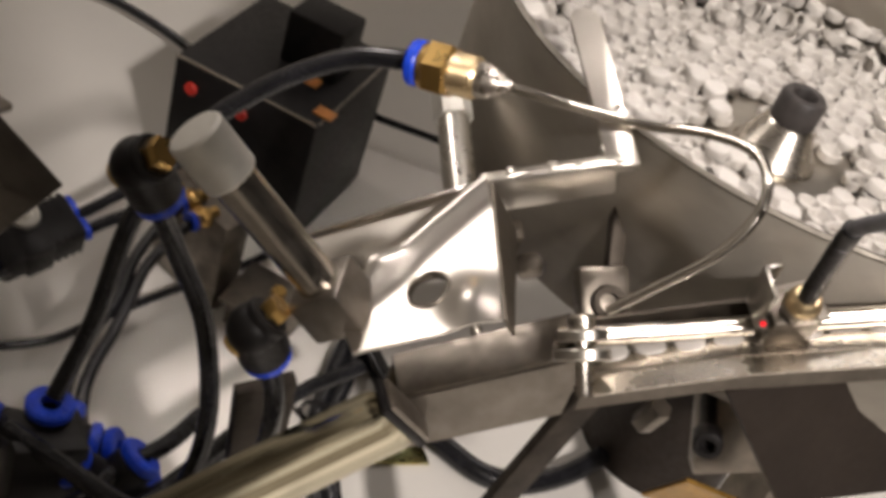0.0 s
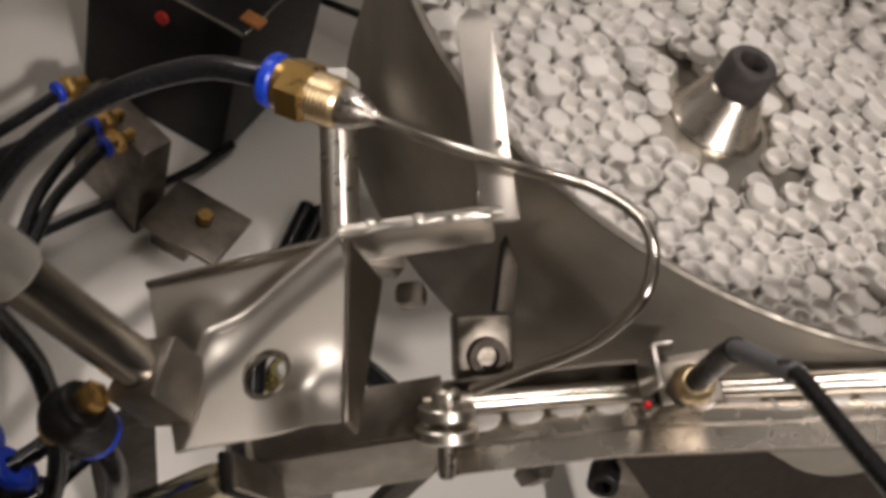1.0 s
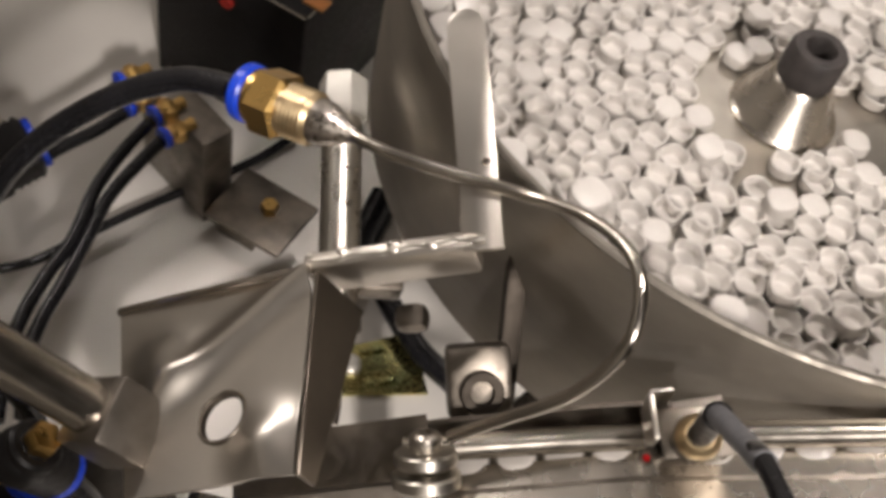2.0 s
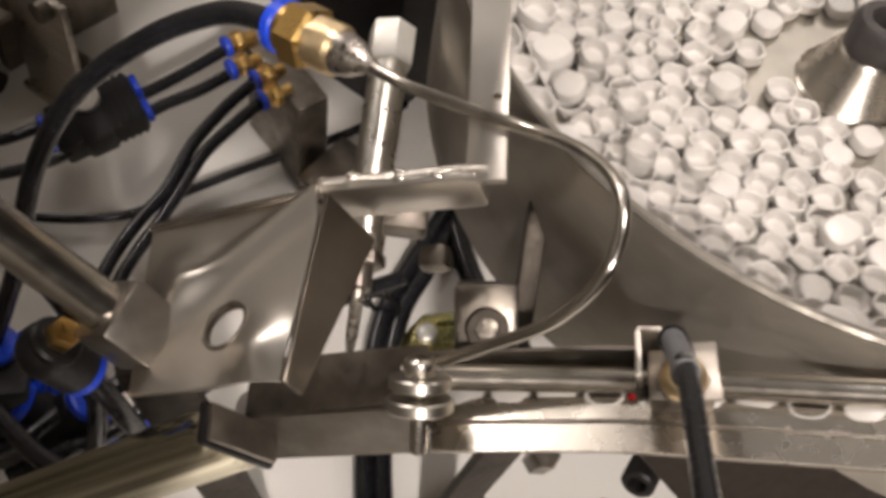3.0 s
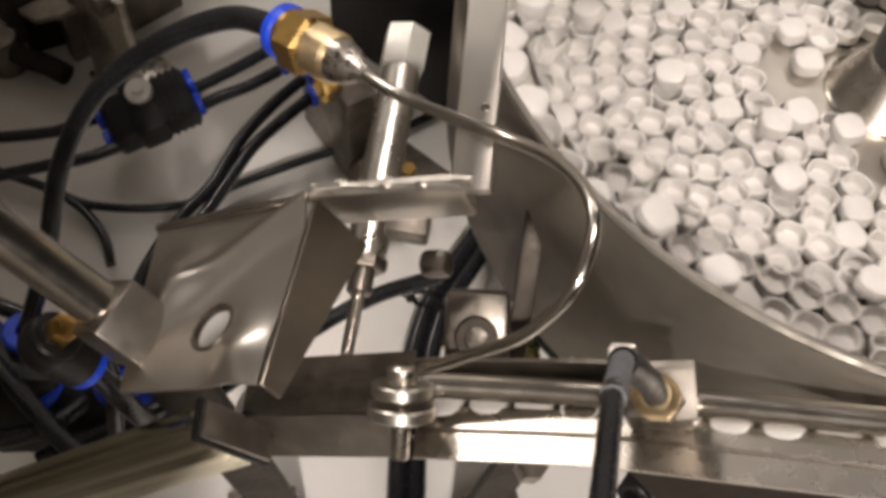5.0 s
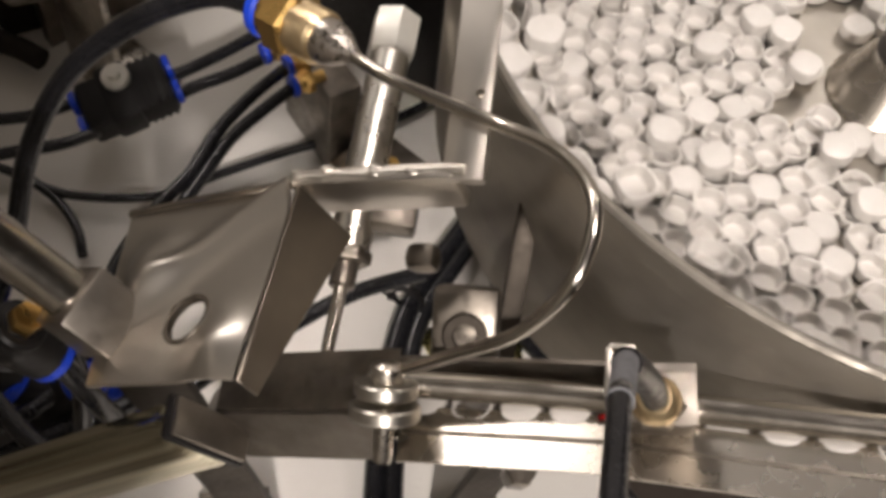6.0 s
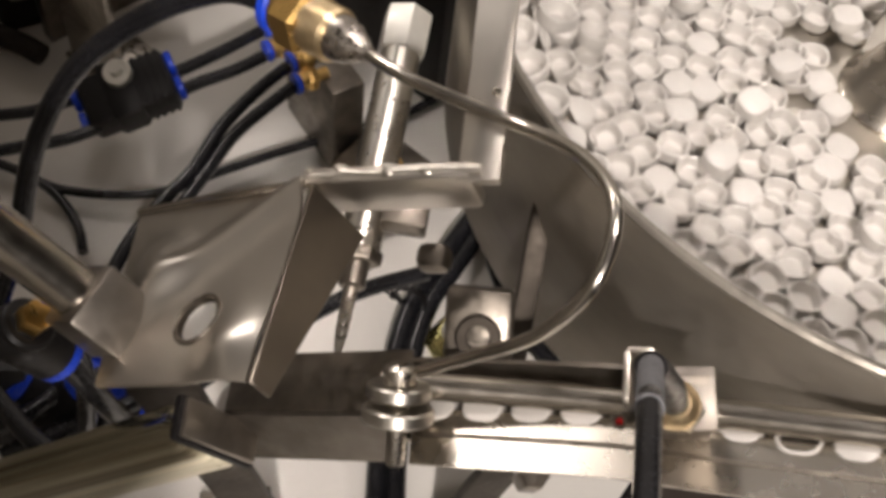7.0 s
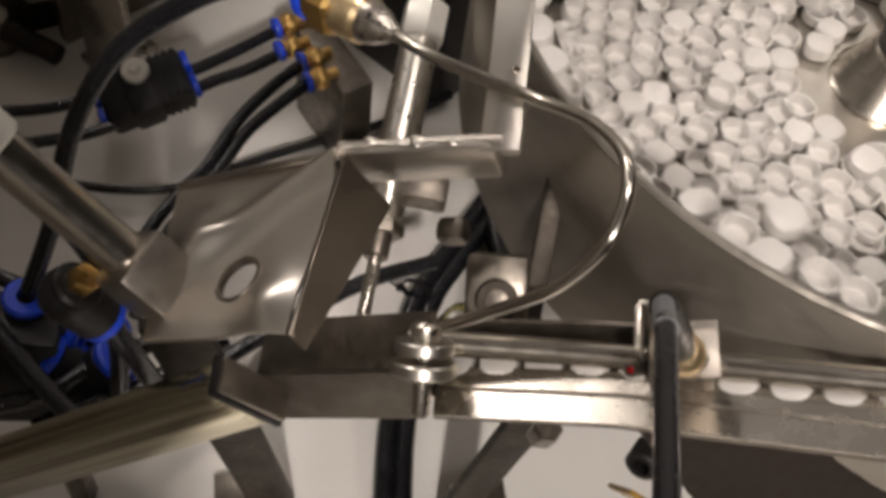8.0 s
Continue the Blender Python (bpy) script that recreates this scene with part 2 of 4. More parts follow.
for nm, s, x, y in (("wall_north", (7, 0.1, 3), 0, 4.05), ("wall_south", (7, 0.1, 3), 0, -3.05), ("wall_east", (0.1, 7, 3), 3.55, 0.5), ("wall_west", (0.1, 7, 3), -3.55, 0.5)):
    bm = B()
    add_box(bm, s, pose(x, y, 0.6), 0)
    tagged(mesh_object(nm, bm, WALLPAINT), "plain warm grey workshop wall", "wall", kind="structure")

# Unseen panel added to shade the deck and lighten the bracket's reflections.
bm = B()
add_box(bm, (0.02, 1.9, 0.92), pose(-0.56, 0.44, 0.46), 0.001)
tagged(mesh_object("light_block_left", bm, PANEL), "plain grey panel added out of view to keep light off the deck", "panel", kind="structure")
# Added out of view: stops the right-hand back lamp from reaching the deck.
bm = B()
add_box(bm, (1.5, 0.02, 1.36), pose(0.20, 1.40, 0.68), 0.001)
tagged(mesh_object("light_block_back", bm, PANEL), "plain grey panel added out of view to block the back lamp", "panel", kind="structure")

# Not a known part: added behind the camera to cast shade on the left deck.
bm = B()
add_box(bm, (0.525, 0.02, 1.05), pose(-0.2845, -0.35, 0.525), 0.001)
tagged(mesh_object("light_block_front", bm, PANEL), "plain grey panel added out of view to shade the left of the deck", "panel", kind="structure")

# ---- the bowl ----
CX, CY, RIM, DISC, RO = 0.1716, 0.3247, 0.391, 0.318, 0.180


def track_height(a):
    """Height of the climbing ledge at the angle a (degrees, clockwise from the front)."""
    return 0.338 + 0.045 * min(1.0, max(0.0, (a + 10) / 85.0))


def bowl():
    at = (CX, CY, 0)
    o = thing("vibratory_bowl", at, "stainless steel vibratory feeder bowl full of white caps", "bowl feeder")
    m = pose(CX, CY, 0)
    bm = B()
    add_lathe(bm, [(RO, 0.296), (RO + 0.002, 0.2965), (RO + 0.002, RIM - 0.001), (RO + 0.0013, RIM), (RO + 0.0005, RIM), (RO, RIM - 0.001), (RO - 0.0006, 0.33), (RO, 0.296)], m, 128)
    part("bowl_wall", bm, BOWL, o, "grey brushed steel wall with a bare upper edge")
    bm = B()
    add_lathe(bm, [(RO - 0.0008, RIM - 0.0002), (RO - 0.0010, RIM + 0.0008), (RO, RIM + 0.0018), (RO + 0.0015, RIM + 0.0018), (RO + 0.0026, RIM + 0.0008), (RO + 0.0024, RIM - 0.0002), (RO - 0.0008, RIM - 0.0002)], m, 128)
    part("rim_bead", bm, RIMEDGE, o, "bare rim")
    bm = B()
    add_lathe(bm, [(0, DISC - 0.004), (RO - 0.001, DISC - 0.004), (RO - 0.001, DISC), (0.12, DISC), (0, DISC)], m, 96)
    part("bowl_floor", bm, DISCSTEEL, o, "polished steel floor disc")
    bm = B()
    add_lathe(bm, [(0.012, 0.0), (0.062, 0.0), (0.062, 0.27), (0.110, 0.289), (0.110, 0.291), (0.012, 0.291)], pose(CX + 0.090, CY + 0.05, 0), 64)
    part("base_drum", bm, DRUM, o, "dark brown painted drive drum")
    # the ledge that climbs along the wall
    bm = B()
    rows = []
    for i in range(91):
        a = -30 + 230 * i / 90
        h = track_height(a)
        th = radians(-90 - a)
        row = []
        for r, dz in ((RO - 0.0006, 0.0), (RO - 0.0150, -0.0015), (RO - 0.0162, 0.0006), (RO - 0.0166, -0.004), (RO - 0.0006, -0.004)):
            row.append(bm.verts.new(Vector((CX + r * math.cos(th), CY + r * math.sin(th), h + dz))))
        rows.append(row)
    for a, b in zip(rows[:-1], rows[1:]):
        for i in range(5):
            bm.faces.new((a[i], a[(i + 1) % 5], b[(i + 1) % 5], b[i]))
    for row in (rows[0], rows[-1]):
        bm.faces.new(row)
    part("spiral_track", bm, BOWL, o)
    bm = B()
    add_lathe(bm, [(0.0, DISC), (0.0245, DISC), (0.0245, DISC + 0.0015), (0.0225, DISC + 0.003), (0.0145, DISC + 0.021), (0.0125, DISC + 0.023), (0, DISC + 0.023)], m, 48)
    part("centre_cone", bm, CHUTE, o, "polished steel cone")
    bm = B()
    k = DISC + 0.0225
    add_lathe(bm, [(0, k), (0.0118, k), (0.0128, k + 0.001), (0.0128, k + 0.015), (0.0112, k + 0.0172), (0.0072, k + 0.0172), (0.0065, k + 0.016), (0.0065, k + 0.006), (0, k + 0.006)], m, 40)
    part("centre_knob", bm, RUBBER, o, "dark knob with a hollow top")
    return o


bowl()


# ---- caps ----
CAP_R, CAP_H = 0.0064, 0.0061


def cap_mesh():
    bm = B()
    r, h = CAP_R, CAP_H
    add_lathe(bm, [(0, 0), (r - 0.0016, 0), (r - 0.0005, 0.0004), (r, 0.0014), (r, h - 0.0004), (r - 0.0003, h), (r - 0.0007, h), (r - 0.0010, h - 0.0003), (r - 0.0019, 0.0017), (r - 0.0023, 0.0013), (0, 0.0013)],
              Matrix(), 24, 2.8)
    finish(bm)
    me = bpy.data.meshes.new("cap")
    bm.to_mesh(me)
    bm.free()
    sharp_by_angle(me, 30)
    me.materials.append(CAP)
    return me


CAP_MESH = cap_mesh()
MOVES = []
OPEN, CLOSED = "white plastic cap lying open side up", "white plastic cap lying top side up"


def spin_rows(m, speed, step=0.5):
    """Poses of a thing that goes clockwise round the bowl's axis at speed degrees a second."""
    rows = []
    for i in range(int(8 / step) + 1):
        t = i * step
        rows.append((t, pose(CX, CY, 0) @ pose(0, 0, 0, 0, 0, -speed * t) @ pose(-CX, -CY, 0) @ m))
    return rows


def cap_pose(x, y, z, flip, tilt, rng):
    m = pose(x, y, z, rng.uniform(-tilt, tilt), rng.uniform(-tilt, tilt), rng.uniform(0, 360))
    if flip:
        m = m @ pose(0, 0, CAP_H, 180, 0, 0)
    return m


SPIN = 54.0


def inner_caps():
    rng = random.Random(5)
    spots = []
    r = 0.0345
    while r < 0.116:
        n = int(2 * math.pi * r / 0.0130)
        a0 = rng.uniform(0, 6.28)
        for i in range(n):
            a = a0 + 2 * math.pi * i / n + rng.gauss(0, 0.0009) / r
            rr = r + rng.gauss(0, 0.0010)
            spots.append((rr, a))
        r += 0.0117
    made = 0
    for rr, a in spots:
        if rr < 0.05 and rng.random() < 0.28:
            continue
        flip = rng.random() < 0.13
        loose = rr > 0.122
        tilt = 3 if not loose else 16
        z = DISC + 0.0004 + (rng.uniform(0, 0.003) if loose else 0) + math.radians(tilt) * 0.0025
        x, y = CX + rr * math.cos(a), CY + rr * math.sin(a)
        ob = new("cap", CAP_MESH)
        tagged(ob, CLOSED if flip else OPEN, "cap", "caps in the bowl")
        MOVES.append((ob, spin_rows(cap_pose(x, y, z, flip, tilt, rng), SPIN)))
        made += 1
        if not loose and rng.random() < 0.07 and made < 292:
            ob = new("cap", CAP_MESH)
            up = rng.random() < 0.6
            tagged(ob, CLOSED if up else OPEN, "cap", "caps in the bowl")
            x += rng.uniform(-0.006, 0.006)
            y += rng.uniform(-0.006, 0.006)
            MOVES.append((ob, spin_rows(cap_pose(x, y, DISC + CAP_H + 0.0012, up, 9, rng), SPIN)))


def joined_caps(name, poses, label):
    """Many caps in one mesh."""
    src = CAP_MESH
    co = np.empty(len(src.vertices) * 3)
    src.vertices.foreach_get("co", co)
    co = co.reshape(-1, 3)
    faces = [tuple(p.vertices) for p in src.polygons]
    verts, polys = [], []
    for m in poses:
        base = len(verts)
        a = np.array(m)
        verts += [tuple(v) for v in co @ a[:3, :3].T + a[:3, 3]]
        polys += [tuple(i + base for i in f) for f in faces]
    me = bpy.data.meshes.new(name)
    me.from_pydata(verts, [], polys)
    for p in me.polygons:
        p.use_smooth = True
    sharp_by_angle(me, 30)
    me.materials.append(PILE)
    ob = new(name, me)
    return tagged(ob, label, "caps", kind="stuff")


def outer_ring():
    """The flat-lying caps past the counted ones, and the few that lie on top of them."""
    rng = random.Random(8)
    poses = []
    for r in (0.1165, 0.1282, 0.1396):
        n = int(2 * math.pi * r / 0.0131)
        for i in range(n):
            a = 2 * math.pi * (i + rng.uniform(-0.08, 0.08)) / n
            rr = r + rng.gauss(0, 0.0009)
            tilt = 4 if r < 0.12 else (9 if r < 0.13 else 22)
            poses.append(cap_pose(rr * math.cos(a), rr * math.sin(a), DISC + 0.0004 + math.radians(tilt) * 0.004, rng.random() < 0.15, tilt, rng))
            if rng.random() < 0.12:
                a += rng.uniform(-0.05, 0.05)
                poses.append(cap_pose(rr * math.cos(a), rr * math.sin(a), DISC + CAP_H + 0.002, rng.random() < 0.5, 16, rng))
    ob = joined_caps("cap_ring", poses, "flat layer of white plastic caps on the bowl floor")
    MOVES.append((ob, [(i * 0.5, pose(CX, CY, 0, 0, 0, -SPIN * i * 0.5)) for i in range(17)]))


def cap_pile():
    rng = random.Random(9)
    poses = []
    for layer, (r0, r1, n) in enumerate(((0.146, 0.172, 190), (0.148, 0.161, 110))):
        for i in range(n):
            a = 2 * math.pi * (i + rng.random()) / n
            r = rng.uniform(r0, r1)
            m = pose(r * math.cos(a), r * math.sin(a), DISC + 0.004 + layer * 0.0060 + rng.uniform(0, 0.003), 0, 0, math.degrees(a)) @ pose(0, 0, 0, rng.uniform(-25, 25), rng.uniform(-95, -20), rng.uniform(0, 360))
            if rng.random() < 0.4:
                m = m @ pose(0, 0, CAP_H, 180)
            poses.append(m)
    ob = joined_caps("cap_pile", poses, "heap of white plastic caps tipped against the bowl wall")
    ob.location = (CX, CY, 0)
    rows = [(i * 0.5, pose(CX, CY, 0, 0, 0, -48.0 * i * 0.5)) for i in range(17)]
    MOVES.append((ob, rows))


def track_caps():
    rng = random.Random(3)
    speed = 34.0
    spots = [(-300 + i * 4.40 + rng.uniform(-0.5, 0.5), rng.uniform(-0.0008, 0.0008)) for i in range(98)]
    spots += [(-300 + i * 5.3 + rng.uniform(-1.2, 1.2), 0.0125) for i in range(85) if rng.random() < 0.25]
    for start, lane in spots:
        flip = rng.random() < 0.35
        tilt = rng.uniform(-14, 14)
        spin = rng.uniform(0, 360)
        if start + speed * 8 < 0 or start > 125:
            continue
        rows = []
        for k in range(17):
            t = k * 0.5
            a = start + speed * t
            h = track_height(a) if a > -30 else max(DISC + 0.014, track_height(-30) + (a + 30) * 0.0004)
            th = radians(-90 - a)
            r = RO - 0.0078 - lane
            m = pose(CX + r * math.cos(th), CY + r * math.sin(th), h + 0.0012 + (0.0045 if lane > 0.005 else 0), tilt, tilt * 0.5, spin - a)
            rows.append((t, m @ pose(0, 0, CAP_H, 180) if flip else m))
        ob = new("cap", CAP_MESH)
        tagged(ob, "white plastic cap riding up the spiral track", "cap", "caps on the spiral track")
        MOVES.append((ob, rows))


inner_caps()
outer_ring()
cap_pile()
track_caps()

# ---- the chute that leads the caps away ----
CH = [V(-0.072, 0.1600, 0.272), V(-0.008, 0.1475, 0.3145), V(0.045, 0.1420, 0.3335), V(0.122, 0.1275, 0.3605), V(0.19, 0.1150, 0.384)]


def chute_at(x):
    for a, b in zip(CH[:-1], CH[1:]):
        if x <= b.x or b is CH[-1]:
            return a + (b - a) * ((x - a.x) / (b.x - a.x))


def ribbon(bm, xs, offs, thick_dir):
    """A bent strip along the chute; offs: (dy, dz) of its two edges; thick_dir: (dy, dz) of its thickness."""
    rows = []
    for x in xs:
        p = chute_at(x)
        (a, b), (c, d) = offs
        e, f = thick_dir
        rows.append([bm.verts.new((p.x, p.y + a, p.z + b)), bm.verts.new((p.x, p.y + c, p.z + d)),
                     bm.verts.new((p.x, p.y + c + e, p.z + d + f)), bm.verts.new((p.x, p.y + a + e, p.z + b + f))])
    for a, b in zip(rows[:-1], rows[1:]):
        for i in range(4):
            bm.faces.new((a[i], a[(i + 1) % 4], b[(i + 1) % 4], b[i]))
    bm.faces.new(rows[0])
    bm.faces.new(rows[-1])
    return bm


def span(a, b, n=14):
    return [a + (b - a) * i / n for i in range(n + 1)]


def chute():
    o = thing("cap_chute", (0.02, 0.15, 0.0), "stainless steel gravity chute carrying a row of white caps", "chute")
    bm = B()
    ribbon(bm, span(-0.010, 0.188), ((-0.0105, 0.0225), (0.0085, 0.0200)), (0.0002, -0.0014))
    part("front_flange", bm, CHUTE, o, "bright sloping steel flange")
    bm = B()
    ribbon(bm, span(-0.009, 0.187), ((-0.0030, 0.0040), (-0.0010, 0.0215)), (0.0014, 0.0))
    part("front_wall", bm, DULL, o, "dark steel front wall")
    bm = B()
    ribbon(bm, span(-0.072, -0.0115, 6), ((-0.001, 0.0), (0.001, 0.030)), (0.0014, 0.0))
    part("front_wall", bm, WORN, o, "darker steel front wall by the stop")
    bm = B()
    ribbon(bm, span(-0.070, 0.188), ((0.0016, 0.0125), (0.0210, 0.0125)), (0.0, -0.0014))
    part("floor_strip", bm, CHUTE, o)
    bm = B()
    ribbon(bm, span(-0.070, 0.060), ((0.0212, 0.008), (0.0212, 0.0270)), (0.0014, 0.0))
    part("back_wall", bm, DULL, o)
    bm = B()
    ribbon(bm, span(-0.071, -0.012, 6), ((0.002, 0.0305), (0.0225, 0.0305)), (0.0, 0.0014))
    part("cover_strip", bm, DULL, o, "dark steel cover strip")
    bm = B()
    add_tube(bm, [(-0.020, 0.1600, 0.3410), (0.034, 0.1562, 0.3525), (0.078, 0.1488, 0.3675), (0.130, 0.1385, 0.387), (0.19, 0.1265, 0.410)], 0.0043, 16, 8)
    part("guide_rod", bm, TUBE, o, "round steel guide rod")
    # stop screw with its two washers
    c = V(-0.0150, 0.1520, 0.3480)
    up = V(-0.05, 0.75, 0.66)
    m = basis(c, up)
    bm = B()
    add_lathe(bm, [(0, -0.0068), (0.0100, -0.0068), (0.0106, -0.0062), (0.0106, -0.0030), (0.0100, -0.0024), (0, -0.0026)], m, 36)
    part("washer", bm, ALU, o)
    bm = B()
    add_lathe(bm, [(0, 0.0005), (0.0090, 0.0002), (0.0096, 0.0008), (0.0096, 0.0038), (0.0090, 0.0044), (0, 0.004)], m, 36)
    part("washer", bm, ALU, o)
    bm = B()
    add_lathe(bm, [(0, -0.020), (0.0026, -0.020), (0.003, -0.019), (0.003, 0.0045), (0.0048, 0.0045), (0.0050, 0.005), (0.0050, 0.0090), (0.0036, 0.0102), (0.0020, 0.0102), (0.0018, 0.0085), (0, 0.0085)], m, 24)
    part("stop_screw", bm, STEEL, o)
    bm = B()
    for k, (a, b) in enumerate(((V(0.030, 0.146, 0.318), V(0.0290, 0.150, 0.303)),)):
        add_hex(bm, a, b, 0.0050)
    part("lower_bolt", bm, DULL, o)
    # the polished run-off at the low end
    o2 = thing("run_off_chute", (-0.12, 0.155, 0.0), "mirror polished steel run-off chute sloping down", "chute")
    a, b = V(-0.0735, 0.1540, 0.3030), V(-0.205, 0.1540, 0.1830)
    ax = (b - a).normalized()
    m = basis((a + b) / 2, ax, (0, 1, 0.1))
    bm = B()
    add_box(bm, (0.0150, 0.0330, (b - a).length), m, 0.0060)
    part("channel", bm, MIRROR, o2, "mirror polished closed channel with reflection streaks painted in")
    bm = B()
    m = basis(a - ax * 0.001, ax, (0, 1, 0.1))
    add_box(bm, (0.0156, 0.0338, 0.0036), m @ pose(0, 0, 0.0002), 0.0017)
    part("collar", bm, BLACK, o2, "black joint collar")
    bm = B()
    add_box(bm, (0.0132, 0.0312, 0.0030), m @ pose(0, 0, -0.0024), 0.0012)
    part("end_plate", bm, WORN, o2, "worn steel end plate")
    return o


chute()


def chute_caps():
    rng = random.Random(21)
    for i in range(34):
        flip = rng.random() < 0.94
        lift = rng.uniform(0, 0.0012)
        rows = []
        for k in range(17):
            t = k * 0.5
            x = 0.005 + i * 0.0140 - 0.0290 * t
            x = max(x, -0.068 + (i % 3) * 0.0004)
            p = chute_at(min(x, 0.4))
            q = chute_at(min(x, 0.4) + 0.004)
            slope = math.degrees(math.atan2(q.z - p.z, q.x - p.x))
            turn = math.degrees(math.atan2(q.y - p.y, q.x - p.x))
            m = pose(x, p.y + 0.0110, p.z + 0.0133 + lift, 0, 0, turn) @ pose(0, 0, 0, 0, -slope, 0)
            rows.append((t, m @ pose(0, 0, CAP_H, 180) if flip else m))
        ob = new("cap", CAP_MESH)
        tagged(ob, "white plastic cap sliding down the chute", "cap", "caps in the chute")
        MOVES.append((ob, rows))


chute_caps()

# ---- bracket over the chute ----
TL, TR, BR, BL = V(-0.1066, 0.2148, 0.3339), V(-0.0482, 0.2030, 0.3777), V(-0.0564, 0.1417, 0.3689), V(-0.0985, 0.1462, 0.3471)


def bracket():
    o = thing("sheet_metal_bracket", (-0.03, 0.2, 0.33), "bent brushed steel bracket with a round hole and welded bar", "bracket")
    n = (TR - TL).cross(TL - BL).normalized()
    # folded plate with pressed ridges and a hole
    bm = B()
    nu, nv = 70, 64
    bl = BL + V(-0.004, 0.0005, -0.002)
    grid = []
    for j in range(nv + 1):
        row = []
        for i in range(nu + 1):
            u, v = i / nu, j / nv
            p = (bl * (1 - u) + BR * u) * (1 - v) + (TL * (1 - u) + TR * u) * v
            # a crease from the upper inner corner down to the middle of the far side
            d = (v - 0.40) - 0.60 * (u - 0.18) / 0.82
            ridge = 0.0042 * math.exp(-(d / 0.10) ** 2) * min(1, max(0, (u - 0.05) / 0.2))
            dome = 0.0062 * math.exp(-(((u - 0.27) / 0.15) ** 2 + ((v - 0.62) / 0.15) ** 2))
            corner = 0.0040 * math.exp(-(((u - 0.82) / 0.16) ** 2 + ((v - 0.16) / 0.16) ** 2))
            row.append(p + n * (ridge + dome + corner))
        grid.append(row)
    hu, hv, hr = 0.57, 0.325, 0.0078
    cpt = (bl * (1 - hu) + BR * hu) * (1 - hv) + (TL * (1 - hu) + TR * hu) * hv
    vs = {}
    for j in range(nv + 1):
        for i in range(nu + 1):
            p = grid[j][i]
            d = p - cpt
            d = d - n * d.dot(n)
            if d.length < hr * 1.28:
                p = p + d.normalized() * (hr - d.length if d.length < hr else 0) if d.length > 1e-5 else p
            vs[i, j] = (p, d.length)
    top = {k: bm.verts.new(p) for k, (p, d) in vs.items()}
    for j in range(nv):
        for i in range(nu):
            ks = ((i, j), (i + 1, j), (i + 1, j + 1), (i, j + 1))
            if sum(vs[k][1] < hr for k in ks) >= 3:
                continue
            bm.faces.new([top[k] for k in ks])
    bmesh.ops.delete(bm, geom=[v for v in bm.verts if not v.link_faces], context="VERTS")
    bmesh.ops.solidify(bm, geom=bm.faces[:], thickness=0.0015)
    part("face_plate", bm, SATIN, o, "satin steel plate with pressed ridges")
    bm = B()
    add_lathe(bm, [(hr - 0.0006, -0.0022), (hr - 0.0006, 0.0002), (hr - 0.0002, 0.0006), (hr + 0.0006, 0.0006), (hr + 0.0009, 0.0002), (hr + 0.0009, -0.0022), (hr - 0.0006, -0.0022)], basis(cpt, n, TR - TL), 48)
    part("hole_edge", bm, SHADED_STEEL, o, "cut edge of the hole, darkened as if shaded")
    down = -n
    # Same sheet as the face plate; its shaded side is painted darker.
    bm = B()
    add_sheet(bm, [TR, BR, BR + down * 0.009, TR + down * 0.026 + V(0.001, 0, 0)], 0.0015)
    part("side_flange", bm, SHADED_STEEL, o, "folded side flange with shade put into its colour")
    bm = B()
    add_tube(bm, [TL + V(0, 0.0005, 0.0003), (TL + TR) / 2 + n * 0.0012, TR + n * 0.0006], 0.0016, 10, 6)
    part("rolled_edge", bm, POLISHED, o)
    # welded bar
    a, b = V(-0.0480, 0.2040, 0.3775), V(0.0005, 0.1995, 0.3965)
    ax = (b - a).normalized()
    bm = B()
    m = basis((a + b) / 2 + V(0, 0.0030, -0.0085), ax, (0, -0.1, 1))
    add_box(bm, (0.0175, 0.0060, (b - a).length), m, 0.0016)
    part("welded_bar", bm, SATIN, o, "satin bar with weld beads")
    rng = random.Random(4)
    bm = B()
    pts = [a + (b - a) * (k / 14) + V(0, 0.002 + rng.uniform(-0.0004, 0.0004), -0.0002 + rng.uniform(-0.0003, 0.0003)) for k in range(15)]
    add_tube(bm, pts, 0.0017, 10, 3)
    for k in range(10):
        p = rng.choice(pts) + V(rng.uniform(-0.002, 0.002), rng.uniform(-0.001, 0.002), 0.0004)
        bmesh.ops.create_uvsphere(bm, u_segments=10, v_segments=6, radius=rng.uniform(0.0010, 0.0020), matrix=Matrix.Translation(p) @ Matrix.Diagonal((1.6, 0.9, 0.6, 1)))
    part("weld_bead", bm, ALU, o, "uneven weld bead")
    # upright strip with a foot block and two small bolts
    s0, s1 = V(0.0005, 0.2010, 0.3935), V(0.0042, 0.2800, 0.4040)
    ax = (s1 - s0).normalized()
    m = basis(s0, V(-0.28, -0.22, 0.93), ax)
    w, L = 0.0062, (s1 - s0).length
    poly = [(-0.002, -w), (L - w, -w)] + [(L - w + w * math.sin(radians(k)), -w * math.cos(radians(k))) for k in range(15, 180, 15)] + [(L - w, w), (-0.002, w)]
    bm = B()
    add_prism(bm, poly, 0.0024, m, 0.0004)
    part("upright_strip", bm, SATIN, o, "flat steel strip with a rounded end")
    bm = B()
    add_box(bm, (0.011, 0.0125, 0.0070), m @ pose(0.005, 0.0005, -0.0020), 0.0012)
    part("foot_block", bm, ALU, o)
    for k in (-0.0028, 0.0028):
        bm = B()
        add_lathe(bm, rod_profile(0.0014, 0, 0.0018), m @ pose(0.0225 - k, k, 0.0024), 14)
        part("small_bolt", bm, POLISHED, o)
    return o


bracket()


